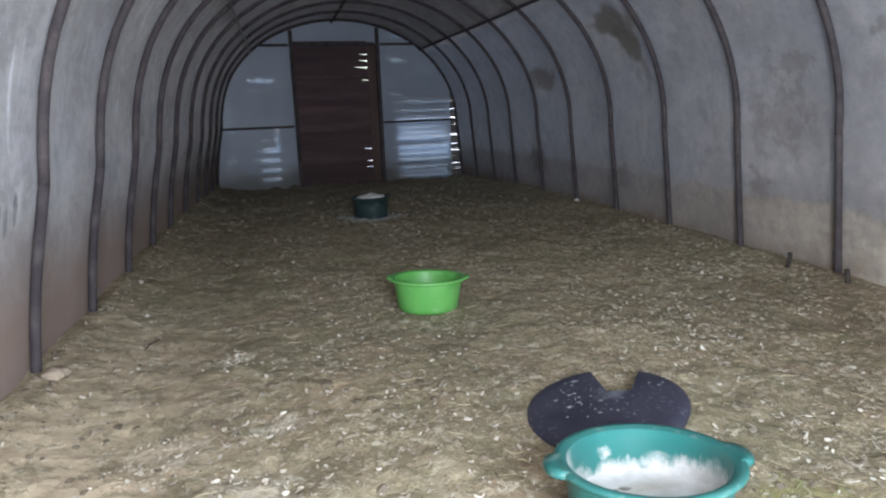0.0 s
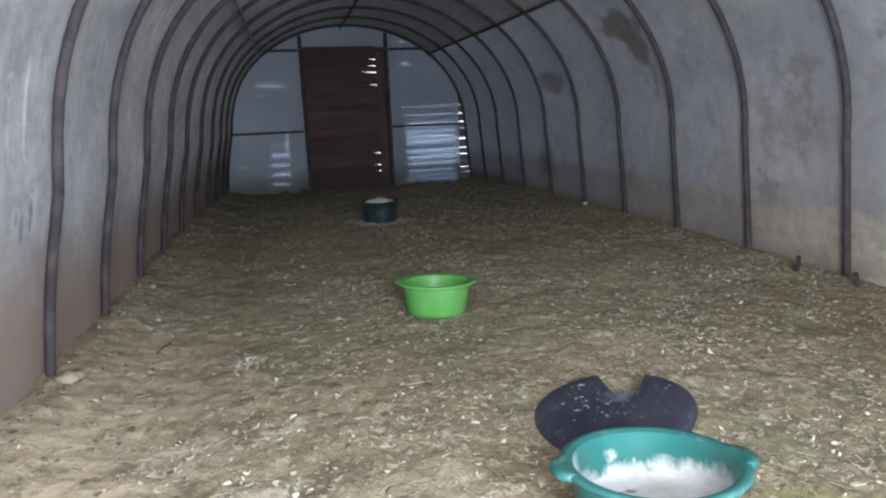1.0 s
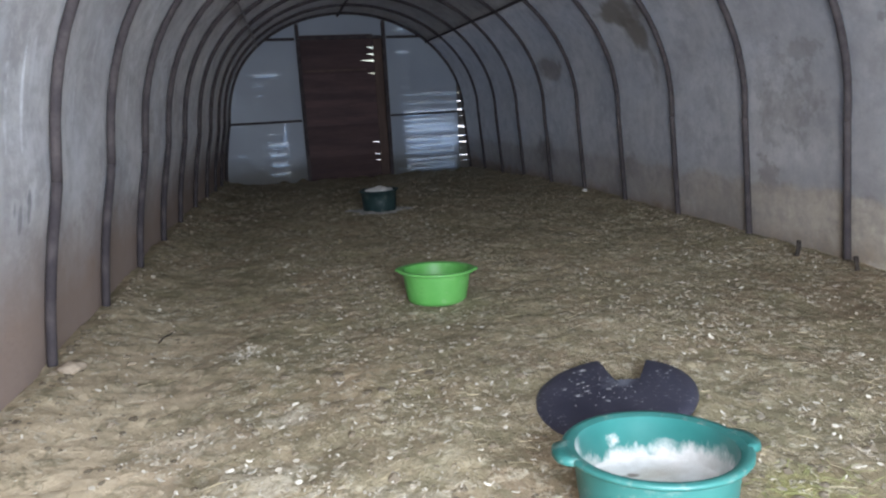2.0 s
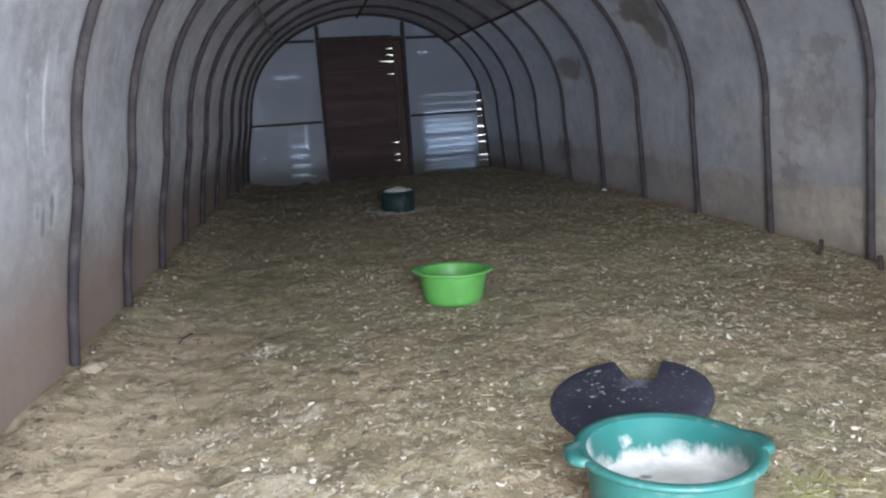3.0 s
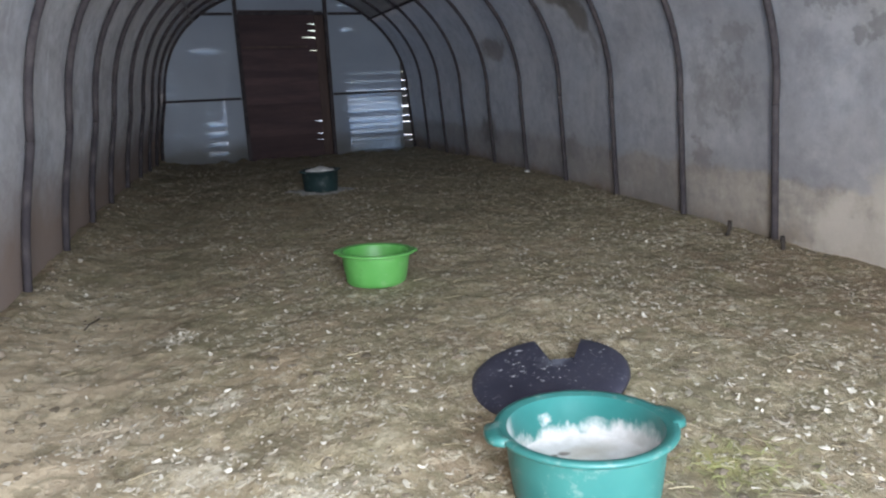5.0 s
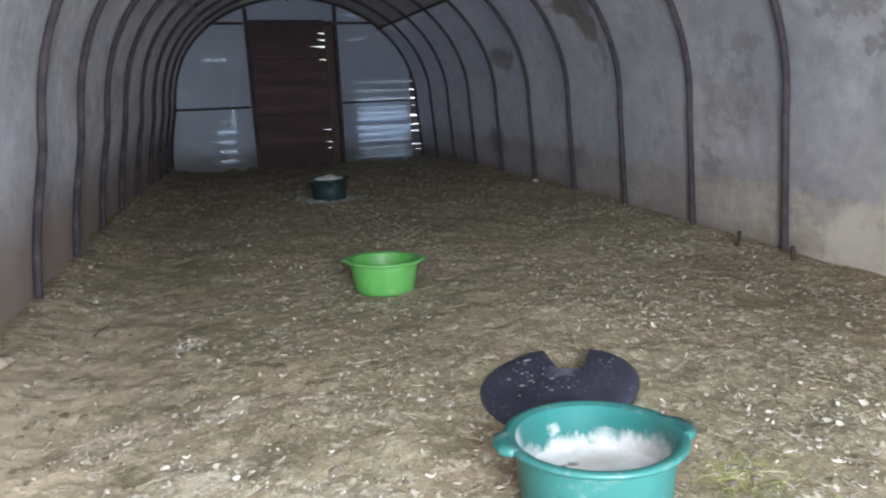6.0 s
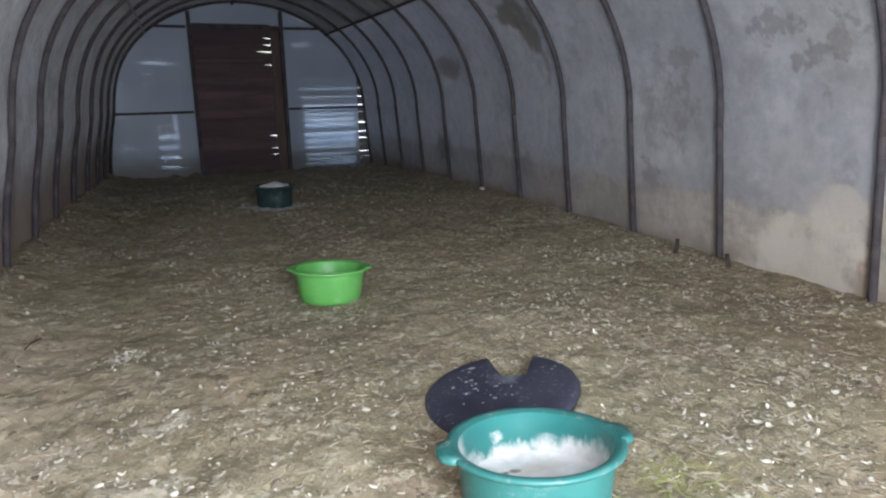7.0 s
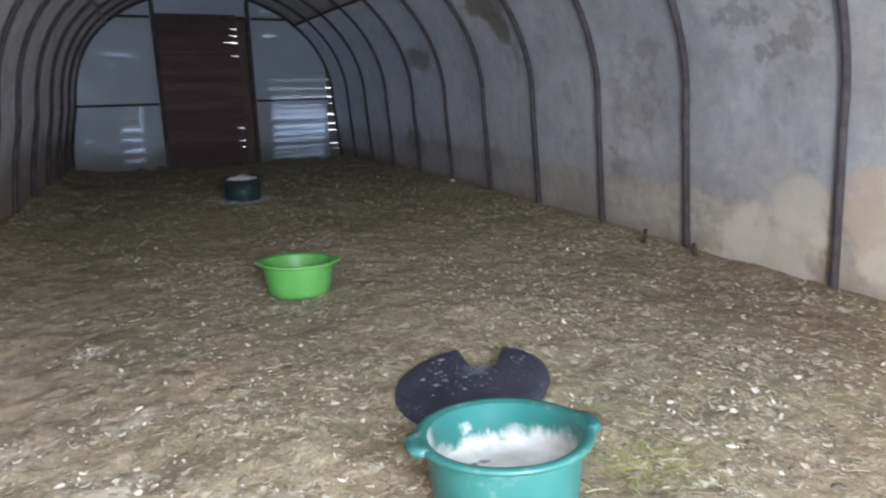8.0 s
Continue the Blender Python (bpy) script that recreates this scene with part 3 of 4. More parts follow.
# ---- hoops and purlins ----
def build_hoop(k):
    """A bent arch slipped into two straight legs."""
    ob = thing("hoop", pose(XC, hoop_y(k, XC) + HOOP_OFF.get(k, 0.0), 0), "dark rusty steel tube hoop standing in the litter", "hoop", "tunnel hoops")
    line = [(u, SKEW * u, z) for u, z in profile(44)]
    part("arch", tube(bmesh.new(), line[12:-12], 0.0185, 10), M_STEEL, ob)
    for leg in (line[:13], line[-13:]):
        part("leg", tube(bmesh.new(), leg, 0.0187, 10), M_STEEL, ob)
    return ob


hoop = build_hoop(FIRST)
for k in range(FIRST + 1, LAST + 1):
    copy_thing(hoop, pose(XC, hoop_y(k, XC) + HOOP_OFF.get(k, 0.0), 0) @ Matrix.Diagonal((width(k), width(k), 1, 1)))


def build_purlin(u, dz, radius, material, label):
    bm = bmesh.new()
    z = arch_z(u) - 0.036 + dz
    pts = [(XC + u + 0.008 * noise.noise((k * 0.7, u, 2)), hoop_y(k, XC + u), z + 0.01 * noise.noise((k * 0.6, u, 5))) for k in np.linspace(FIRST, LAST, 40)]
    tube(bm, pts, radius, 8)
    return tagged(part("purlin", bm, material), label, "purlin", "purlins")


build_purlin(-1.22, -0.01, 0.010, M_CORD, "thin pale grey rod tied along under the hoops")
for u, dz in ((-0.08, 0.0), (1.20, -0.02)):
    build_purlin(u, dz, 0.015, M_STEEL, "thin dark steel rod tied along under the hoops")

# ---- far end wall: frame, clouded sheet, slab boards outside, door ----
def end_z(u):
    return arch_z(u / width(LAST))


def end_u(z):
    return arch_u(z) * width(LAST)


far_wall = thing("wall_north", pose(0, 0, 0), "far gable of clouded sheeting over slab boards", "wall", kind="structure")


def end_box(name, x0, x1, z0, z1, dy0, dy1, material, parent, bevel=0.004, label="", jitter=0.0):
    """A piece of the gable, following its skew; dy is how far behind the last hoop it stands."""
    bm = bmesh.new()
    box(bm, (x0, 0, z0), (x1, 0.001, z1), 0, jitter)
    for v in bm.verts:
        v.co.y = end_y(v.co.x) + (dy0 if v.co.y < 0.0005 else dy1)
    if bevel:
        bmesh.ops.bevel(bm, geom=list(bm.edges), offset=bevel, segments=1, affect='EDGES')
    return part(name, bm, material, parent, label, smooth=False)


POST_A, POST_B = 0.31, 1.545
for x in (POST_A, POST_B):
    end_box("post", x - 0.026, x + 0.026, -0.28, end_z(x - XC) - 0.03, -0.03, 0.035, M_STEEL, far_wall, label="dark upright frame post")
uu = end_u(0.745) - 0.02
end_box("rail", XC - uu, POST_A - 0.04, 0.73, 0.762, -0.01, 0.025, M_STEEL, far_wall)
end_box("rail", POST_B + 0.04, XC + uu, 0.735, 0.767, -0.01, 0.025, M_STEEL, far_wall)
uu = end_u(1.87) - 0.02
end_box("rail", XC - uu, POST_A - 0.04, 1.855, 1.89, -0.01, 0.025, M_STEEL, far_wall)
end_box("rail", POST_A + 0.04, POST_B - 0.04, 1.855, 1.90, -0.01, 0.025, M_STEEL, far_wall)
end_box("rail", POST_B + 0.04, XC + uu, 1.855, 1.89, -0.01, 0.025, M_STEEL, far_wall)


def end_sheet(name, x0, x1, zlo, material, cut=0.0):
    """Sheet from x0 to x1 up to the arch, with waves; cut leaves its outer edge short of the hoop."""
    n, m = 26, 34
    verts, faces = [], []
    for layer in (0.030, 0.033):
        for i in range(n + 1):
            x = x0 + (x1 - x0) * i / n
            top = end_z(x - XC) - 0.005 - cut
            for j in range(m + 1):
                z = zlo + (top - zlo) * j / m
                w = 0.008 * noise.noise((x * 3, z * 2.5, 11.0))
                verts.append((x, end_y(x) + layer + w + 0.012, z))
    per = (n + 1) * (m + 1)
    for i in range(n):
        for j in range(m):
            a = i * (m + 1) + j
            q = (a, a + m + 1, a + m + 2, a + 1)
            faces.append(q)
            faces.append(tuple(per + v for v in reversed(q)))
    ob = new(name, mesh_of(name, verts, faces, material))
    ob.parent = far_wall
    return ob


end_sheet("sheet", XC - 1.80, POST_A, -0.28, M_ENDFILM)
end_sheet("sheet", POST_B, XC + 1.665, -0.28, M_ENDFILM)


def over_door():
    n, m = 20, 6
    verts, faces = [], []
    for layer in (0.045, 0.049):
        for i in range(n + 1):
            x = POST_A + (POST_B - POST_A) * i / n
            for j in range(m + 1):
                verts.append((x, end_y(x) + layer, 1.88 + (end_z(x - XC) - 1.88) * j / m))
    per = (n + 1) * (m + 1)
    for i in range(n):
        for j in range(m):
            a = i * (m + 1) + j
            q = (a, a + m + 1, a + m + 2, a + 1)
            faces += [q, tuple(per + v for v in reversed(q))]
    ob = new("sheet", mesh_of("sheet", verts, faces, M_ENDFILM))
    ob.parent = far_wall


over_door()


def slab_boards():
    """Horizontal boards nailed on outside, with gaps that let the day in."""
    rnd = random.Random(5)

    def board(x0, x1, z0, z1, jitter=0.0):
        end_box("board", x0, x1, z0, z1, 0.085, 0.107, M_SLAB, far_wall, 0, jitter=jitter)

    # low-x side: boards 139 mm deep, short gaps where their edges have split away
    pitch = 0.139
    for k in range(-3, 13):
        z0 = 0.02 + pitch * k + 0.003
        z1 = z0 + pitch - 0.0006
        u = end_u(max(0.0, z0)) + 0.06
        outer = 0.016 if k in (1, 4, 5, 6, 7) else 0.0
        upper = {9: 0.024, 8: 0.017, 7: 0.012, 6: 0.008}.get(k, 0.0)
        lower = {2: 0.034, 1: 0.030, 0: 0.032, -1: 0.024, 3: 0.010}.get(k, 0.0)
        wob = rnd.uniform(-0.02, 0.03)
        crack = rnd.uniform(0.008, 0.024) if 2 <= k <= 4 else 0.0
        board(XC - u, -0.68, z0, z1)
        board(-0.68, -0.57 + wob, z0, z1 - outer)
        board(-0.57 + wob, -0.33, z0, z1)
        board(-0.33, -0.24 + wob, z0, z1 - upper)
        board(-0.24 + wob, 0.0 + wob, z0, z1 - max(lower, upper if k == 9 else 0.0))
        board(0.0 + wob + crack, POST_A + 0.09, z0, z1)
    # high-x side: close beside the post, a ladder of small gaps, then open gaps low down
    z = -0.28
    while z < 0.68:
        h, gap = rnd.uniform(0.035, 0.085), rnd.uniform(0.020, 0.056)
        u = end_u(max(0.0, z)) + 0.06
        full = h + gap - 0.0006
        board(POST_B - 0.02, 1.67, z, z + full)
        board(1.67, 1.80, z, z + full - rnd.choice((0.0, 0.0, 0.004, 0.007)))
        board(1.80, XC + 1.60, z, z + full - gap, 0.008)
        board(XC + 1.60, XC + u, z, z + full - gap * 0.5, 0.016)
        z += h + gap
    k = 0
    while z < 1.83:
        u = end_u(z) + 0.06
        z1 = min(z + 0.125, 1.84)
        board(POST_B - 0.02, 1.74, z, z1 - 0.0006)
        gap = {0: 0.014, 1: 0.011, 2: 0.010, 3: 0.007, 6: 0.024}.get(k, 0.003)
        board(1.74, 1.91, z, z1 - gap)
        board(1.91, XC + u, z, z1 - (0.016 if k < 2 else 0.002))
        z, k = z1, k + 1
    # unseen top boards, added to keep daylight off the sheet up there
    z = 1.83
    u = end_u(z) + 0.06
    board(XC - u, POST_B - 0.02, z + 0.0002, 1.975)
    board(POST_B - 0.02, XC + u, z + 0.0115, 1.975)
    board(XC - u, 1.73, 1.9756, 2.09)
    board(1.73, 1.87, 1.994, 2.09)
    board(1.87, XC + u, 1.9756, 2.09)
    board(XC - u, XC + u, 2.0906, 2.24)


slab_boards()

# the board door
door = thing("door_1", pose(0, 0, 0), "closed red-brown board door with daylight in its gaps", "door", kind="structure")
DX0, DX1 = POST_A + 0.03, 1.385


def door_boards():
    rnd = random.Random(9)
    z, h = -0.1642, 0.0915
    i = 0
    while z < 1.84:
        gap = {19: 0.020, 20: 0.016, 18: 0.024, 16: 0.018, 5: 0.016, 3: 0.012, 2: 0.010}.get(i, 0.0)
        bm = bmesh.new()
        y0, y1 = 0.040 + rnd.uniform(-0.004, 0.004), 0.062
        xs = (DX0, DX1 - (0.24 if i == 18 else 0.13), DX1)
        tops = (z + h, z + h, z + h - gap)
        rings = []
        for x, t in zip(xs, tops):
            rings.append([bm.verts.new((x, end_y(x) + y, zz)) for y, zz in ((y0, z), (y1, z), (y1, t), (y0, t))])
        for a, b in zip(rings, rings[1:]):
            for q in range(4):
                bm.faces.new((a[q], a[(q + 1) % 4], b[(q + 1) % 4], b[q]))
        bm.faces.new(rings[0])
        bm.faces.new(list(reversed(rings[-1])))
        part("plank", bm, M_BOARD, door, smooth=False)
        z += h - 0.0008
        i += 1


door_boards()
end_box("jamb", DX1 + 0.002, POST_B - 0.037, -0.26, 1.853, 0.036, 0.066, M_JAMB, door, label="paler brown upright jamb board")
# unseen strips added behind the door's edges to block leaking daylight
end_box("sill", POST_A - 0.02, POST_B + 0.02, -0.28, -0.10, 0.070, 0.084, M_JAMB, door)
end_box("stop", POST_A - 0.02, DX0 + 0.06, -0.10, 1.86, 0.070, 0.084, M_JAMB, door)
end_box("head", POST_A - 0.02, POST_B + 0.02, 1.80, 1.95, 0.070, 0.084, M_JAMB, door)
end_box("stop", DX1 + 0.02, POST_B + 0.02, -0.10, 1.80, 0.070, 0.084, M_JAMB, door)
end_box("ledge", DX0 + 0.01, DX1 - 0.12, 1.415, 1.443, 0.020, 0.034, M_JAMB, door, label="paler batten nailed across the door")

# ---- entrance gable behind the filmer, with the doorway open ----
near_wall = thing("wall_south", pose(0, 0, 0), "entrance gable of grey sheeting with an open doorway", "wall", kind="structure")


def near_gable():
    y = hoop_y(FIRST, XC) - 0.04
    for x0, x1, lo in ((XC - 1.86, 0.0, -0.1), (0.0, 1.5, 1.95), (1.5, XC + 1.86, -0.1)):
        n = 16
        verts, faces = [], []
        for layer in (0.0, -0.02):
            for i in range(n + 1):
                x = x0 + (x1 - x0) * i / n
                top = max(lo + 0.01, arch_z(x - XC) + 0.01)
                for z in (lo, top):
                    verts.append((x, y + SKEW * (x - XC) + layer, z))
        per = 2 * (n + 1)
        for i in range(n):
            a = 2 * i
            faces += [(a, a + 2, a + 3, a + 1), (per + a + 1, per + a + 3, per + a + 2, per + a)]
        ob = new("sheet", mesh_of("sheet", verts, faces, M_FILM, False))
        ob.parent = near_wall


near_gable()


# ---- basins ----
def ears(r, z, parent, material, turn, w=0.045, out=0.024, drop=0.014):
    """Two flat lug handles on a basin's rim."""
    for s in (0, math.pi):
        bm = bmesh.new()
        rows = []
        for i in range(9):
            f = i / 8 * 2 - 1
            a = f * w / r * 1.3
            reach = out * (1 - abs(f) ** 4)
            ring = []
            for rr, zz in ((r - 0.012, z + 0.002), (r + reach, z - 0.001), (r + reach + 0.002, z - drop), (r + reach - 0.004, z - drop - 0.001), (r + reach - 0.006, z - 0.006), (r - 0.012, z - 0.005)):
                ring.append(bm.verts.new((rr * math.cos(a), rr * math.sin(a), zz)))
            rows.append(ring)
        for p, q in zip(rows, rows[1:]):
            for j in range(6):
                bm.faces.new((p[j], p[(j + 1) % 6], q[(j + 1) % 6], q[j]))
        bm.faces.new(rows[0])
        bm.faces.new(list(reversed(rows[-1])))
        bmesh.ops.rotate(bm, verts=bm.verts, cent=(0, 0, 0), matrix=Matrix.Rotation(turn + s, 3, 'Z'))
        part("handle", bm, material, parent)


def basin_wall(r, rb, h, f, lip=0.024):
    return rb + (r - lip - rb) * f ** 0.85, 0.010 + (h - 0.022) * f


STEPS = (0.15, 0.3, 0.5, 0.7, 0.85, 0.95)


def basin_shell(r, rb, h, lip=0.024):
    """The outside and the rolled rim."""
    line = [(0, 0.006), (rb * 0.6, 0.004), (rb * 0.93, 0.0), (rb, 0.010)]
    line += [basin_wall(r, rb, h, f) for f in STEPS]
    line += [(r - lip, h - 0.010), (r - 0.003, h - 0.013), (r, h - 0.009), (r, h - 0.004), (r - 0.004, h), (r - lip * 0.75, h + 0.0005), (r - lip - 0.006, h - 0.006)]
    return line


def basin_lining(r, rb, h, lip=0.024):
    """The inside, from under the rim to the middle of the bottom."""
    line = [(r - lip - 0.006, h - 0.006)]
    line += [(x - 0.005, z + 0.003) for x, z in (basin_wall(r, rb, h, f) for f in reversed(STEPS))]
    return line + [(rb - 0.008, 0.014), (rb * 0.7, 0.010), (0, 0.009)]


def meal_bed(rb):
    """A bed of wet meal drying on the bottom."""
    bm = bmesh.new()
    lathe(bm, [(rb + 0.007, 0.074), (rb * 1.0, 0.066), (rb * 0.93, 0.061), (rb * 0.8, 0.058), (rb * 0.62, 0.056), (rb * 0.45, 0.055), (rb * 0.2, 0.0555), (0, 0.056)], 60)
    for v in bm.verts:
        v.co.z += 0.004 * noise.noise(v.co * 22)
    return bm


def build_basin(name, label, m, material, r, rb, h, turn, crust=False, lug=(0.045, 0.024)):
    ob = thing(name, m, label, "basin")
    part("bowl", lathe(bmesh.new(), basin_shell(r, rb, h), 80), material, ob)
    part("inside", lathe(bmesh.new(), basin_lining(r, rb, h), 80), M_LINING if crust else material, ob, "inside smeared with dried white meal" if crust else "")
    ears(r, h, ob, material, turn, *lug)
    if crust:
        part("meal_bed", meal_bed(rb), M_MEAL, ob, "bed of drying white meal")
    return ob


TEAL_AT, GREEN_AT, POT_AT, LID_AT = (0.772, 1.310), (0.675, 3.235), (0.785, 6.12), (0.942, 1.868)
tz = floor_z(*TEAL_AT)
teal = build_basin("basin", "teal plastic basin with dried white meal inside, on the litter", pose(*TEAL_AT, tz - 0.004, -5.5, 1, 0), M_TEAL, 0.212, 0.170, 0.176, -0.17, True)
gz = floor_z(*GREEN_AT)
green = build_basin("basin", "bright green plastic basin standing on the litter", pose(*GREEN_AT, gz - 0.006, -3, 2, 0), M_GREEN, 0.192, 0.144, 0.164, -0.25, lug=(0.040, 0.012, 0.006))


def build_pot():
    z = floor_z(*POT_AT)
    ob = thing("tub", pose(*POT_AT, z - 0.006), "dark green plastic tub heaped with white meal", "tub")
    line = [(0, 0.004), (0.14, 0.0), (0.148, 0.008), (0.153, 0.10), (0.157, 0.185), (0.168, 0.187), (0.170, 0.195), (0.166, 0.200),
            (0.155, 0.199), (0.150, 0.188), (0.148, 0.10), (0.142, 0.015), (0, 0.012)]
    part("shell", lathe(bmesh.new(), line, 56), M_POT, ob)
    ears(0.166, 0.200, ob, M_POT, 0.3, 0.035, 0.022)
    bm = bmesh.new()
    heap = [(0.149, 0.165)] + [(0.149 * f, 0.176 + 0.045 * (1 - f * f)) for f in (0.85, 0.65, 0.45, 0.25)] + [(0, 0.223)]
    lathe(bm, heap, 40)
    for v in bm.verts:
        if v.co.xy.length < 0.14:
            v.co.z += 0.02 * noise.noise(v.co * 14)
    part("meal", bm, M_MEAL, ob, "heap of white meal")
    return ob


build_pot()


def spill():
    """Meal spilt on the litter round the tub."""
    verts, faces = [(*POT_AT, floor_z(*POT_AT) + 0.01)], []
    n, rings = 72, 7
    for i in range(1, rings + 1):
        for j in range(n):
            a = 2 * math.pi * j / n
            rr = (0.29 + 0.10 * noise.noise((math.cos(a) * 2, math.sin(a) * 2, 6)) + 0.06 * noise.noise((math.cos(a) * 8, math.sin(a) * 8, 2))) * i / rings
            x, y = POT_AT[0] + rr * math.cos(a) * 1.15, POT_AT[1] + rr * math.sin(a) * 0.9
            verts.append((x, y, floor_z(x, y) + 0.010 * (1 - (i / rings) ** 2) + 0.004 * noise.noise((x * 22, y * 22, 0)) - (0.012 if i == rings else 0)))
    for j in range(n):
        faces.append((0, 1 + j, 1 + (j + 1) % n))
    for i in range(rings - 1):
        for j in range(n):
            a, b = 1 + i * n + j, 1 + i * n + (j + 1) % n
            faces.append((a, b, b + n, a + n))
    ob = new("spilt_meal", mesh_of("spilt_meal", verts, faces, M_SPILL))
    tagged(ob, "pale meal spilt on the litter round the tub", "spilt meal", kind="stuff")


spill()


def build_lid():
    """A round domed lid lying on the litter, a piece broken out of its far edge."""
    A, B, TURN = 0.280, 0.246, math.radians(42)
    bm = bmesh.new()
    n, rings = 260, 16
    grid = []
    # the rings are drawn round a point off the middle, so that both flanks of the notch are steep
    PX, PY = -0.007, -0.137

    def turned(x, y):
        return (x * math.cos(TURN) + y * math.sin(TURN)) / A, (y * math.cos(TURN) - x * math.sin(TURN)) / B

    def rim(a):
        ex, ey = turned(math.cos(a), math.sin(a))
        ox, oy = turned(PX, PY)
        k2, k1, k0 = ex * ex + ey * ey, ex * ox + ey * oy, ox * ox + oy * oy - 1
        base = (-k1 + math.sqrt(k1 * k1 - k2 * k0)) / k2
        # the broken-out notch, about the far side: a flat bottom
        d = math.degrees(a) - 68
        if -12.0 < d < 12.0:
            return 0.197 / math.cos(math.radians(d)) + 0.006 * noise.noise((a * 16, 0, 3))
        return base * (1 + 0.008 * noise.noise((math.cos(a) * 3, math.sin(a) * 3, 1)))

    def height(x, y):
        return 0.002 + 0.024 * max(0.0, 1 - math.hypot(*turned(x, y)) ** 10.0) ** 0.5

    for i in range(rings + 1):
        f = 1 - (1 - i / rings) ** 1.5
        row = []
        for j in range(n):
            a = 2 * math.pi * j / n
            x, y = PX + f * rim(a) * math.cos(a), PY + f * rim(a) * math.sin(a)
            row.append((x, y, height(x, y)))
        grid.append(row)
    for off in (0.0, -0.007):
        c = bm.verts.new((PX, PY, height(PX, PY) + off))
        rows = [[bm.verts.new((x, y, z + off)) for x, y, z in row] for row in grid[1:]]
        for j in range(n):
            bm.faces.new((c, rows[0][j], rows[0][(j + 1) % n]))
        for p, q in zip(rows, rows[1:]):
            for j in range(n):
                k = (j + 1) % n
                bm.faces.new((p[j], p[k], q[k], q[j]))
        if off == 0.0:
            edge = rows[-1]
        else:
            for j in range(n):
                k = (j + 1) % n
                bm.faces.new((edge[j], edge[k], rows[-1][k], rows[-1][j]))
    ob = part("lid", bm, M_LID)
    # dried droppings, thickest on its low-x half and by the break
    rnd = random.Random(17)
    bm = bmesh.new()
    for _ in range(64):
        cx, cy = rnd.choice(((-0.13, 0.02), (-0.08, 0.10), (0.05, 0.06), (0.16, 0.03), (-0.02, -0.02)))
        cx, cy, r = rnd.gauss(cx, 0.045), rnd.gauss(cy, 0.04), min(0.014, 0.0018 + rnd.expovariate(1 / 0.0032))
        if math.hypot(*turned(cx, cy)) > 0.88 or math.hypot(cx - PX, cy - PY) > 0.9 * rim(math.atan2(cy - PY, cx - PX) % (2 * math.pi)):
            continue
        top = bm.verts.new((cx, cy, height(cx, cy) + 0.0022))
        ring = []
        for j in range(8):
            a, rr = j * math.pi / 4, r * rnd.uniform(0.3, 1.3)
            x, y = cx + rr * math.cos(a) * 1.25, cy + rr * math.sin(a) * 0.8
            ring.append(bm.verts.new((x, y, height(x, y) - 0.0006)))
        for j in range(8):
            bm.faces.new((top, ring[j], ring[(j + 1) % 8]))
    tagged(part("droppings", bm, M_DROPPING, ob, "dried pale droppings"), kind="stuff")
    ob.matrix_world = pose(LID_AT[0] + 0.008, LID_AT[1], floor_z(*LID_AT) + 0.016, -0.8, -5.0, 0)
    return tagged(ob, "dark blue-black plastic lid, droppings-speckled, notched, lying on litter", "lid")


build_lid()


def build_peg():
    bm = bmesh.new()
    tube(bm, [(0, 0, -0.03), (0.004, 0, 0.04), (-0.003, 0.002, 0.085)], 0.012, 7)
    ob = part("peg", bm, M_SCRAP)
    x, y = 2.70, 3.18
    ob.matrix_world = pose(x, y, floor_z(x, y), 6, 5, 0)
    return tagged(ob, "short dark wooden peg stuck in the litter", "peg")


peg = build_peg()
copy_thing(peg, pose(2.74, 2.80, floor_z(2.74, 2.80) - 0.015, -8, 4, 40))


def build_twig():
    bm = bmesh.new()
    tube(bm, [(-0.05, -0.03, 0.004), (-0.01, 0.0, 0.012), (0.03, 0.02, 0.010), (0.055, 0.045, 0.006)], 0.003, 6)
    ob = part("twig", bm, M_SCRAP)
    ob.matrix_world = pose(-0.57, 3.03, floor_z(-0.57, 3.03), 0, 0, 38)
    return tagged(ob, "thin dark twig lying on the litter", "twig")


build_twig()


def build_lump(name, x, y, r, material, label, category, seed):
    """A rounded, knobbly lump resting in the litter."""
    bm = bmesh.new()
    bmesh.ops.create_icosphere(bm, subdivisions=3, radius=r)
    for v in bm.verts:
        d = 1 + 0.35 * noise.noise(v.co * (1.6 / r) + Vector((seed, 0, 0))) + 0.12 * noise.noise(v.co * (5.0 / r))
        v.co = Vector((v.co.x * 1.25 * d, v.co.y * d, v.co.z * 0.6 * d))
    ob = part(name, bm, material)
    ob.matrix_world = pose(x, y, floor_z(x, y) + 0.25 * r, 0, 0, 50 * seed)
    return tagged(ob, label, category)


build_lump("earth_clod", -0.82, 2.60, 0.040, M_SAND, "sandy clod of earth against the sheeting wall's foot", "clod", 1)
build_lump("stone", 2.76, 6.08, 0.026, M_PALE, "small pale stone at a hoop's foot", "stone", 2)


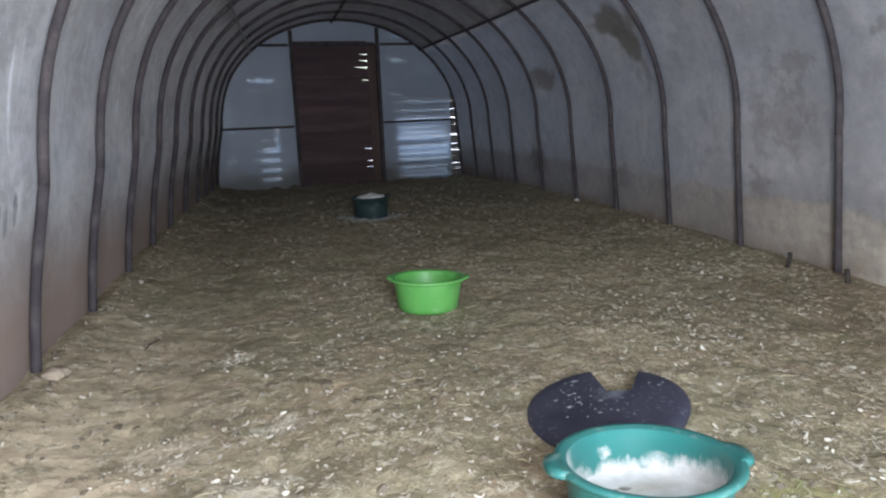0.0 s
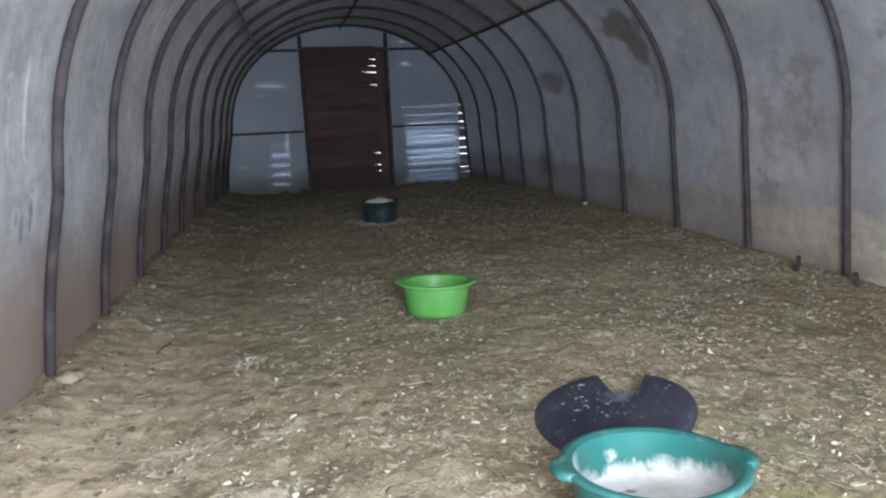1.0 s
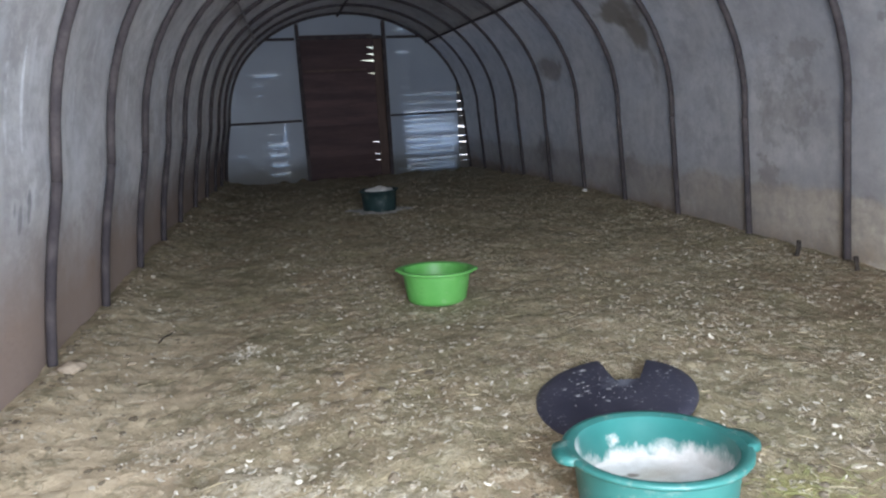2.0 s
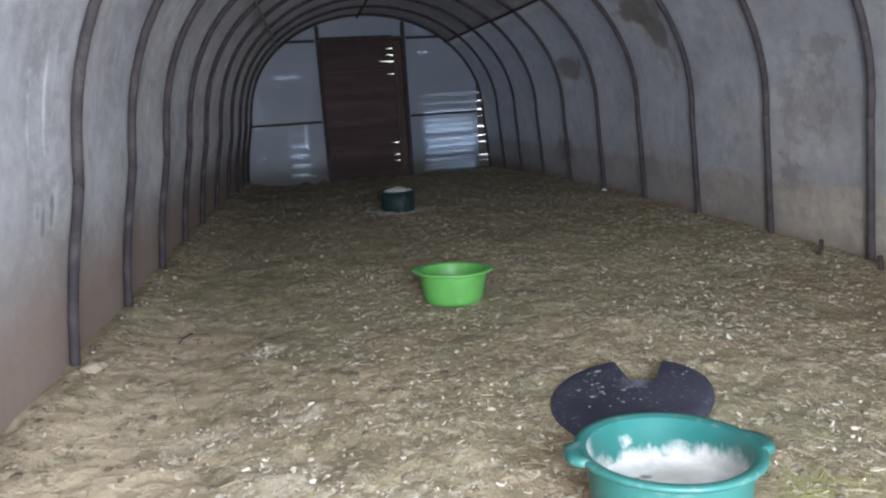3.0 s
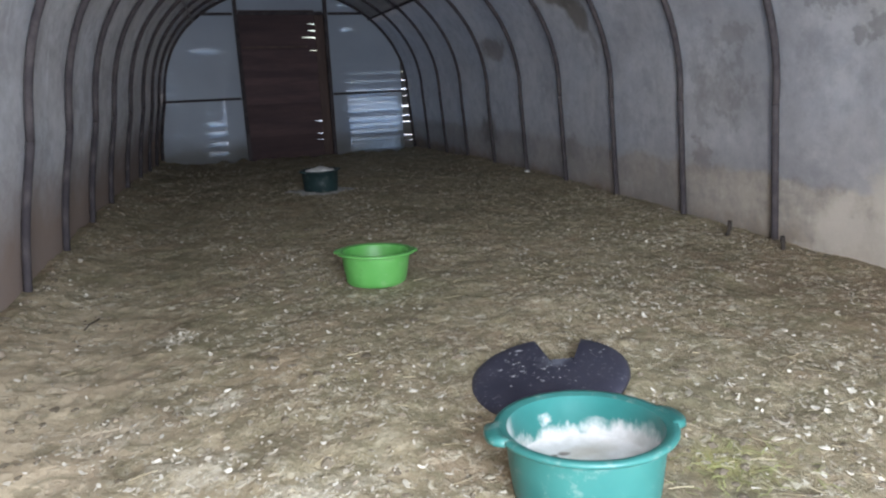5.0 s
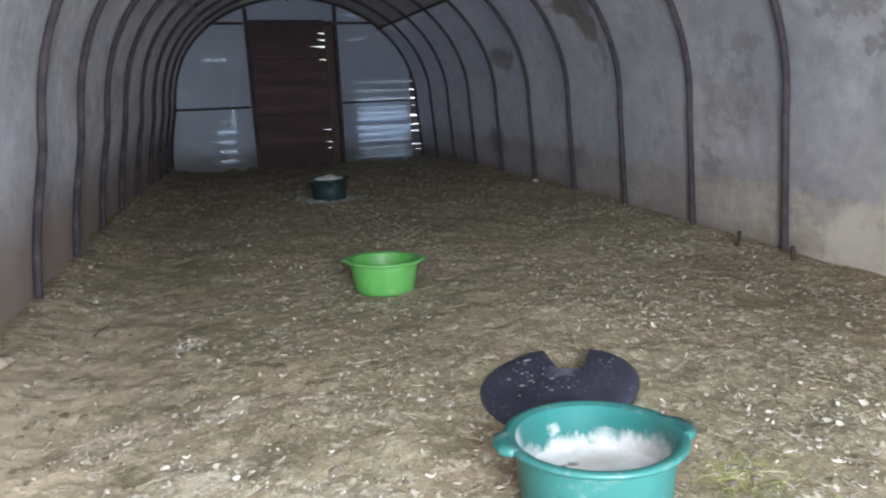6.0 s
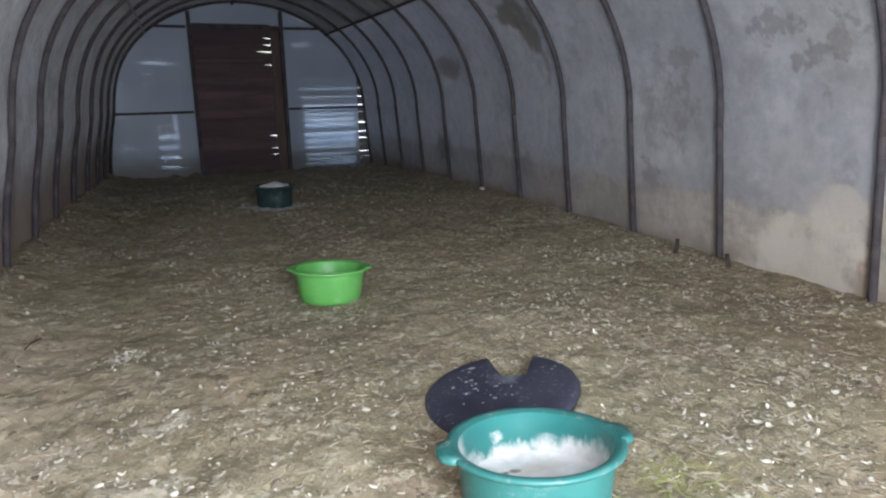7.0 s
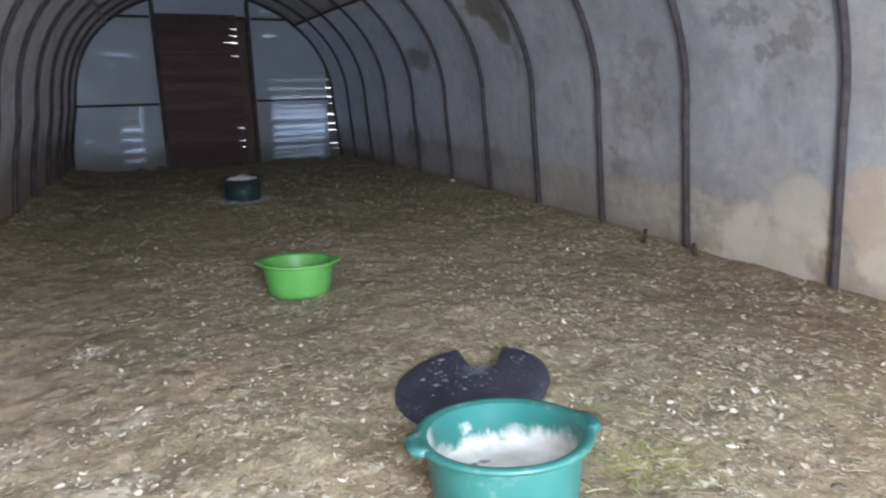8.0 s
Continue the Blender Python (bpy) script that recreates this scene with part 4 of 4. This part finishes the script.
def build_grass():
    """Fresh green blades trodden into the litter beside the teal basin."""
    rnd = random.Random(41)
    verts, faces = [], []
    for _ in range(110):
        x, y = rnd.gauss(1.17, 0.085), rnd.gauss(1.28, 0.075)
        if math.hypot(x - TEAL_AT[0], y - TEAL_AT[1]) < 0.2:
            continue
        a, ln, w = rnd.uniform(0, 6.283), rnd.uniform(0.015, 0.045), rnd.uniform(0.001, 0.0022)
        ca, sa = math.cos(a), math.sin(a)
        b = len(verts)
        for f, tall, wide in ((0.0, 0.0, 1.0), (0.5, 0.30, 0.9), (1.0, rnd.uniform(0.1, 0.5), 0.15)):
            px, py = x + ca * ln * f, y + sa * ln * f
            z = floor_z(px, py) + 0.002 + ln * tall * 0.6
            verts += [(px - sa * w * wide, py + ca * w * wide, z), (px + sa * w * wide, py - ca * w * wide, z), (px, py, z + 0.0012)]
        for i in (0, 3):
            for j in range(3):
                k = (j + 1) % 3
                faces.append((b + i + j, b + i + k, b + i + 3 + k, b + i + 3 + j))
    ob = new("grass", mesh_of("grass", verts, faces, M_GRASS, False))
    tagged(ob, "yellow-green grass blades trodden into the litter", "grass", kind="stuff")


build_grass()


# ---- loose litter: shavings, straw and clods ----
def scatter_spot(rnd):
    """A place on the floor, denser near the entrance half."""
    y = 0.9 + 9.0 * rnd.random() ** 1.9
    return XC + rnd.uniform(-1.84, 1.86), y


def patchy(x, y, s):
    return noise.noise((x * 1.6, y * 1.6, s)) + 0.6 * noise.noise((x * 5, y * 5, s + 3))


def build_flakes():
    rnd = random.Random(11)
    verts, faces = [], []
    clumps = [(-0.235, 2.74, 0.10, 150), (-0.35, 2.0, 0.22, 110), (-0.12, 1.72, 0.2, 110), (-0.3, 1.45, 0.25, 130), (0.15, 1.5, 0.24, 120), (0.0, 1.3, 0.2, 90), (0.45, 1.9, 0.3, 60), (-0.05, 2.08, 0.12, 40), (2.2, 2.7, 0.3, 60), (POT_AT[0], POT_AT[1] - 0.05, 0.42, 260), (2.35, 3.35, 0.25, 70), (2.68, 3.9, 0.22, 70), (2.70, 4.5, 0.25, 50), (2.66, 3.1, 0.2, 60), (1.7, 2.2, 0.3, 60), (1.5, 1.55, 0.3, 70)]
    spots = []
    while len(spots) < 7400:
        x, y = scatter_spot(rnd)
        if patchy(x, y, 20.0) + rnd.uniform(-0.55, 0.35) > 0.0:
            spots.append((x, y, 1.0))
    for cx, cy, r, c in clumps:
        for _ in range(c):
            spots.append((cx + rnd.gauss(0, r * 0.5), cy + rnd.gauss(0, r * 0.5), 0.9))
    for x, y, big in spots:
        if abs(x - XC) > 1.86 or math.hypot(x - LID_AT[0], y - LID_AT[1]) < 0.30 or math.hypot(x - TEAL_AT[0], y - TEAL_AT[1]) < 0.17:
            continue
        ln = big * min(0.027, 0.005 + rnd.expovariate(1 / 0.0072))
        wd = ln * rnd.choice((0.2, 0.32, 0.45, 0.6)) * 0.5
        a = rnd.uniform(0, 6.283)
        turn, lift, tilt = rnd.uniform(-0.6, 0.6), rnd.uniform(0.0, 0.45) * ln, rnd.uniform(-0.6, 0.6)
        px, py = x, y
        b = len(verts)
        for i, taper in enumerate((rnd.uniform(0.15, 0.8), 1.0, rnd.uniform(0.6, 1.1), rnd.uniform(0.1, 0.7))):
            ca, sa = math.cos(a), math.sin(a)
            z = floor_z(px, py) + 0.002 + lift * (abs(i - 1.5) / 1.5) ** 2 * (1 if i > 1 else 0.4)
            w = wd * taper
            zs = tilt * w
            verts += [(px - sa * w, py + ca * w, z + abs(zs) + zs), (px + sa * w, py - ca * w, z + abs(zs) - zs),
                      (px + sa * w, py - ca * w, z + abs(zs) - zs + 0.0016), (px - sa * w, py + ca * w, z + abs(zs) + zs + 0.0016)]
            px, py = px + ca * ln / 3, py + sa * ln / 3
            a += turn / 3
        for i in range(3):
            for j in range(4):
                k = (j + 1) % 4
                faces.append((b + 4 * i + j, b + 4 * i + k, b + 4 * i + 4 + k, b + 4 * i + 4 + j))
        faces += [(b + 3, b + 2, b + 1, b), (b + 12, b + 13, b + 14, b + 15)]
    ob = new("shavings", mesh_of("shavings", verts, faces, M_FLAKE, False))
    tagged(ob, "pale curled shavings and feathers scattered over the litter", "shavings", kind="stuff")


def build_straw():
    rnd = random.Random(21)
    verts, faces = [], []
    for _ in range(2300):
        x, y = scatter_spot(rnd)
        if (x < 0.3 and rnd.random() < 0.7) or math.hypot(x - LID_AT[0], y - LID_AT[1]) < 0.31:
            continue
        ln, r = rnd.uniform(0.012, 0.07), rnd.uniform(0.0006, 0.0014)
        a = rnd.gauss(0.0, 0.7) + rnd.choice((0, 0, 1.57))
        ca, sa = math.cos(a), math.sin(a)
        bend = rnd.uniform(-0.03, 0.03) * ln
        b = len(verts)
        for f in (-0.5, 0.0, 0.5):
            px, py = x + f * ln * ca - bend * (0.25 - f * f) * sa * 4, y + f * ln * sa + bend * (0.25 - f * f) * ca * 4
            z = floor_z(px, py) + 0.003 + rnd.uniform(0, 0.006)
            for j in range(3):
                t = 2.094 * j
                verts.append((px - sa * r * math.cos(t), py + ca * r * math.cos(t), z + r * math.sin(t)))
        for s in (0, 3):
            for j in range(3):
                k = (j + 1) % 3
                faces.append((b + s + j, b + s + k, b + s + 3 + k, b + s + 3 + j))
    ob = new("straw", mesh_of("straw", verts, faces, M_STRAW, False))
    tagged(ob, "dull yellow straw stalks strewn over the litter", "straw", kind="stuff")


def build_clods():
    rnd = random.Random(31)
    verts, faces = [], []
    spots = []
    while len(spots) < 2400:
        x, y = scatter_spot(rnd)
        if patchy(x, y, 50.0) + rnd.uniform(-0.5, 0.5) > 0.1:
            spots.append((x, y))
    for k in range(700):
        spots.append((XC + rnd.choice((-1, 1)) * (1.86 - abs(rnd.gauss(0, 0.05))), 0.9 + 9.2 * rnd.random()))
    for x, y in spots:
        if math.hypot(x - LID_AT[0], y - LID_AT[1]) < 0.30:
            continue
        s = min(0.020, 0.004 + rnd.expovariate(1 / 0.0048))
        b = len(verts)
        z0 = floor_z(x, y)
        ph = rnd.uniform(0, 6.28)
        verts.append((x, y, z0 + s * rnd.uniform(0.4, 0.75)))
        for lev, rad in ((0.38, 0.75), (-0.15, 1.0)):
            for j in range(6):
                t = ph + j * 1.0472
                rr = s * rad * rnd.uniform(0.5, 1.5)
                verts.append((x + rr * math.cos(t), y + rr * math.sin(t), z0 + lev * s * 0.7))
        for j in range(6):
            k = (j + 1) % 6
            faces += [(b, b + 1 + j, b + 1 + k), (b + 1 + j, b + 7 + j, b + 7 + k, b + 1 + k)]
    ob = new("clods", mesh_of("clods", verts, faces, M_CLOD, False))
    tagged(ob, "dark clods and droppings lying in the litter", "clods", kind="stuff")


build_flakes()
build_straw()
build_clods()
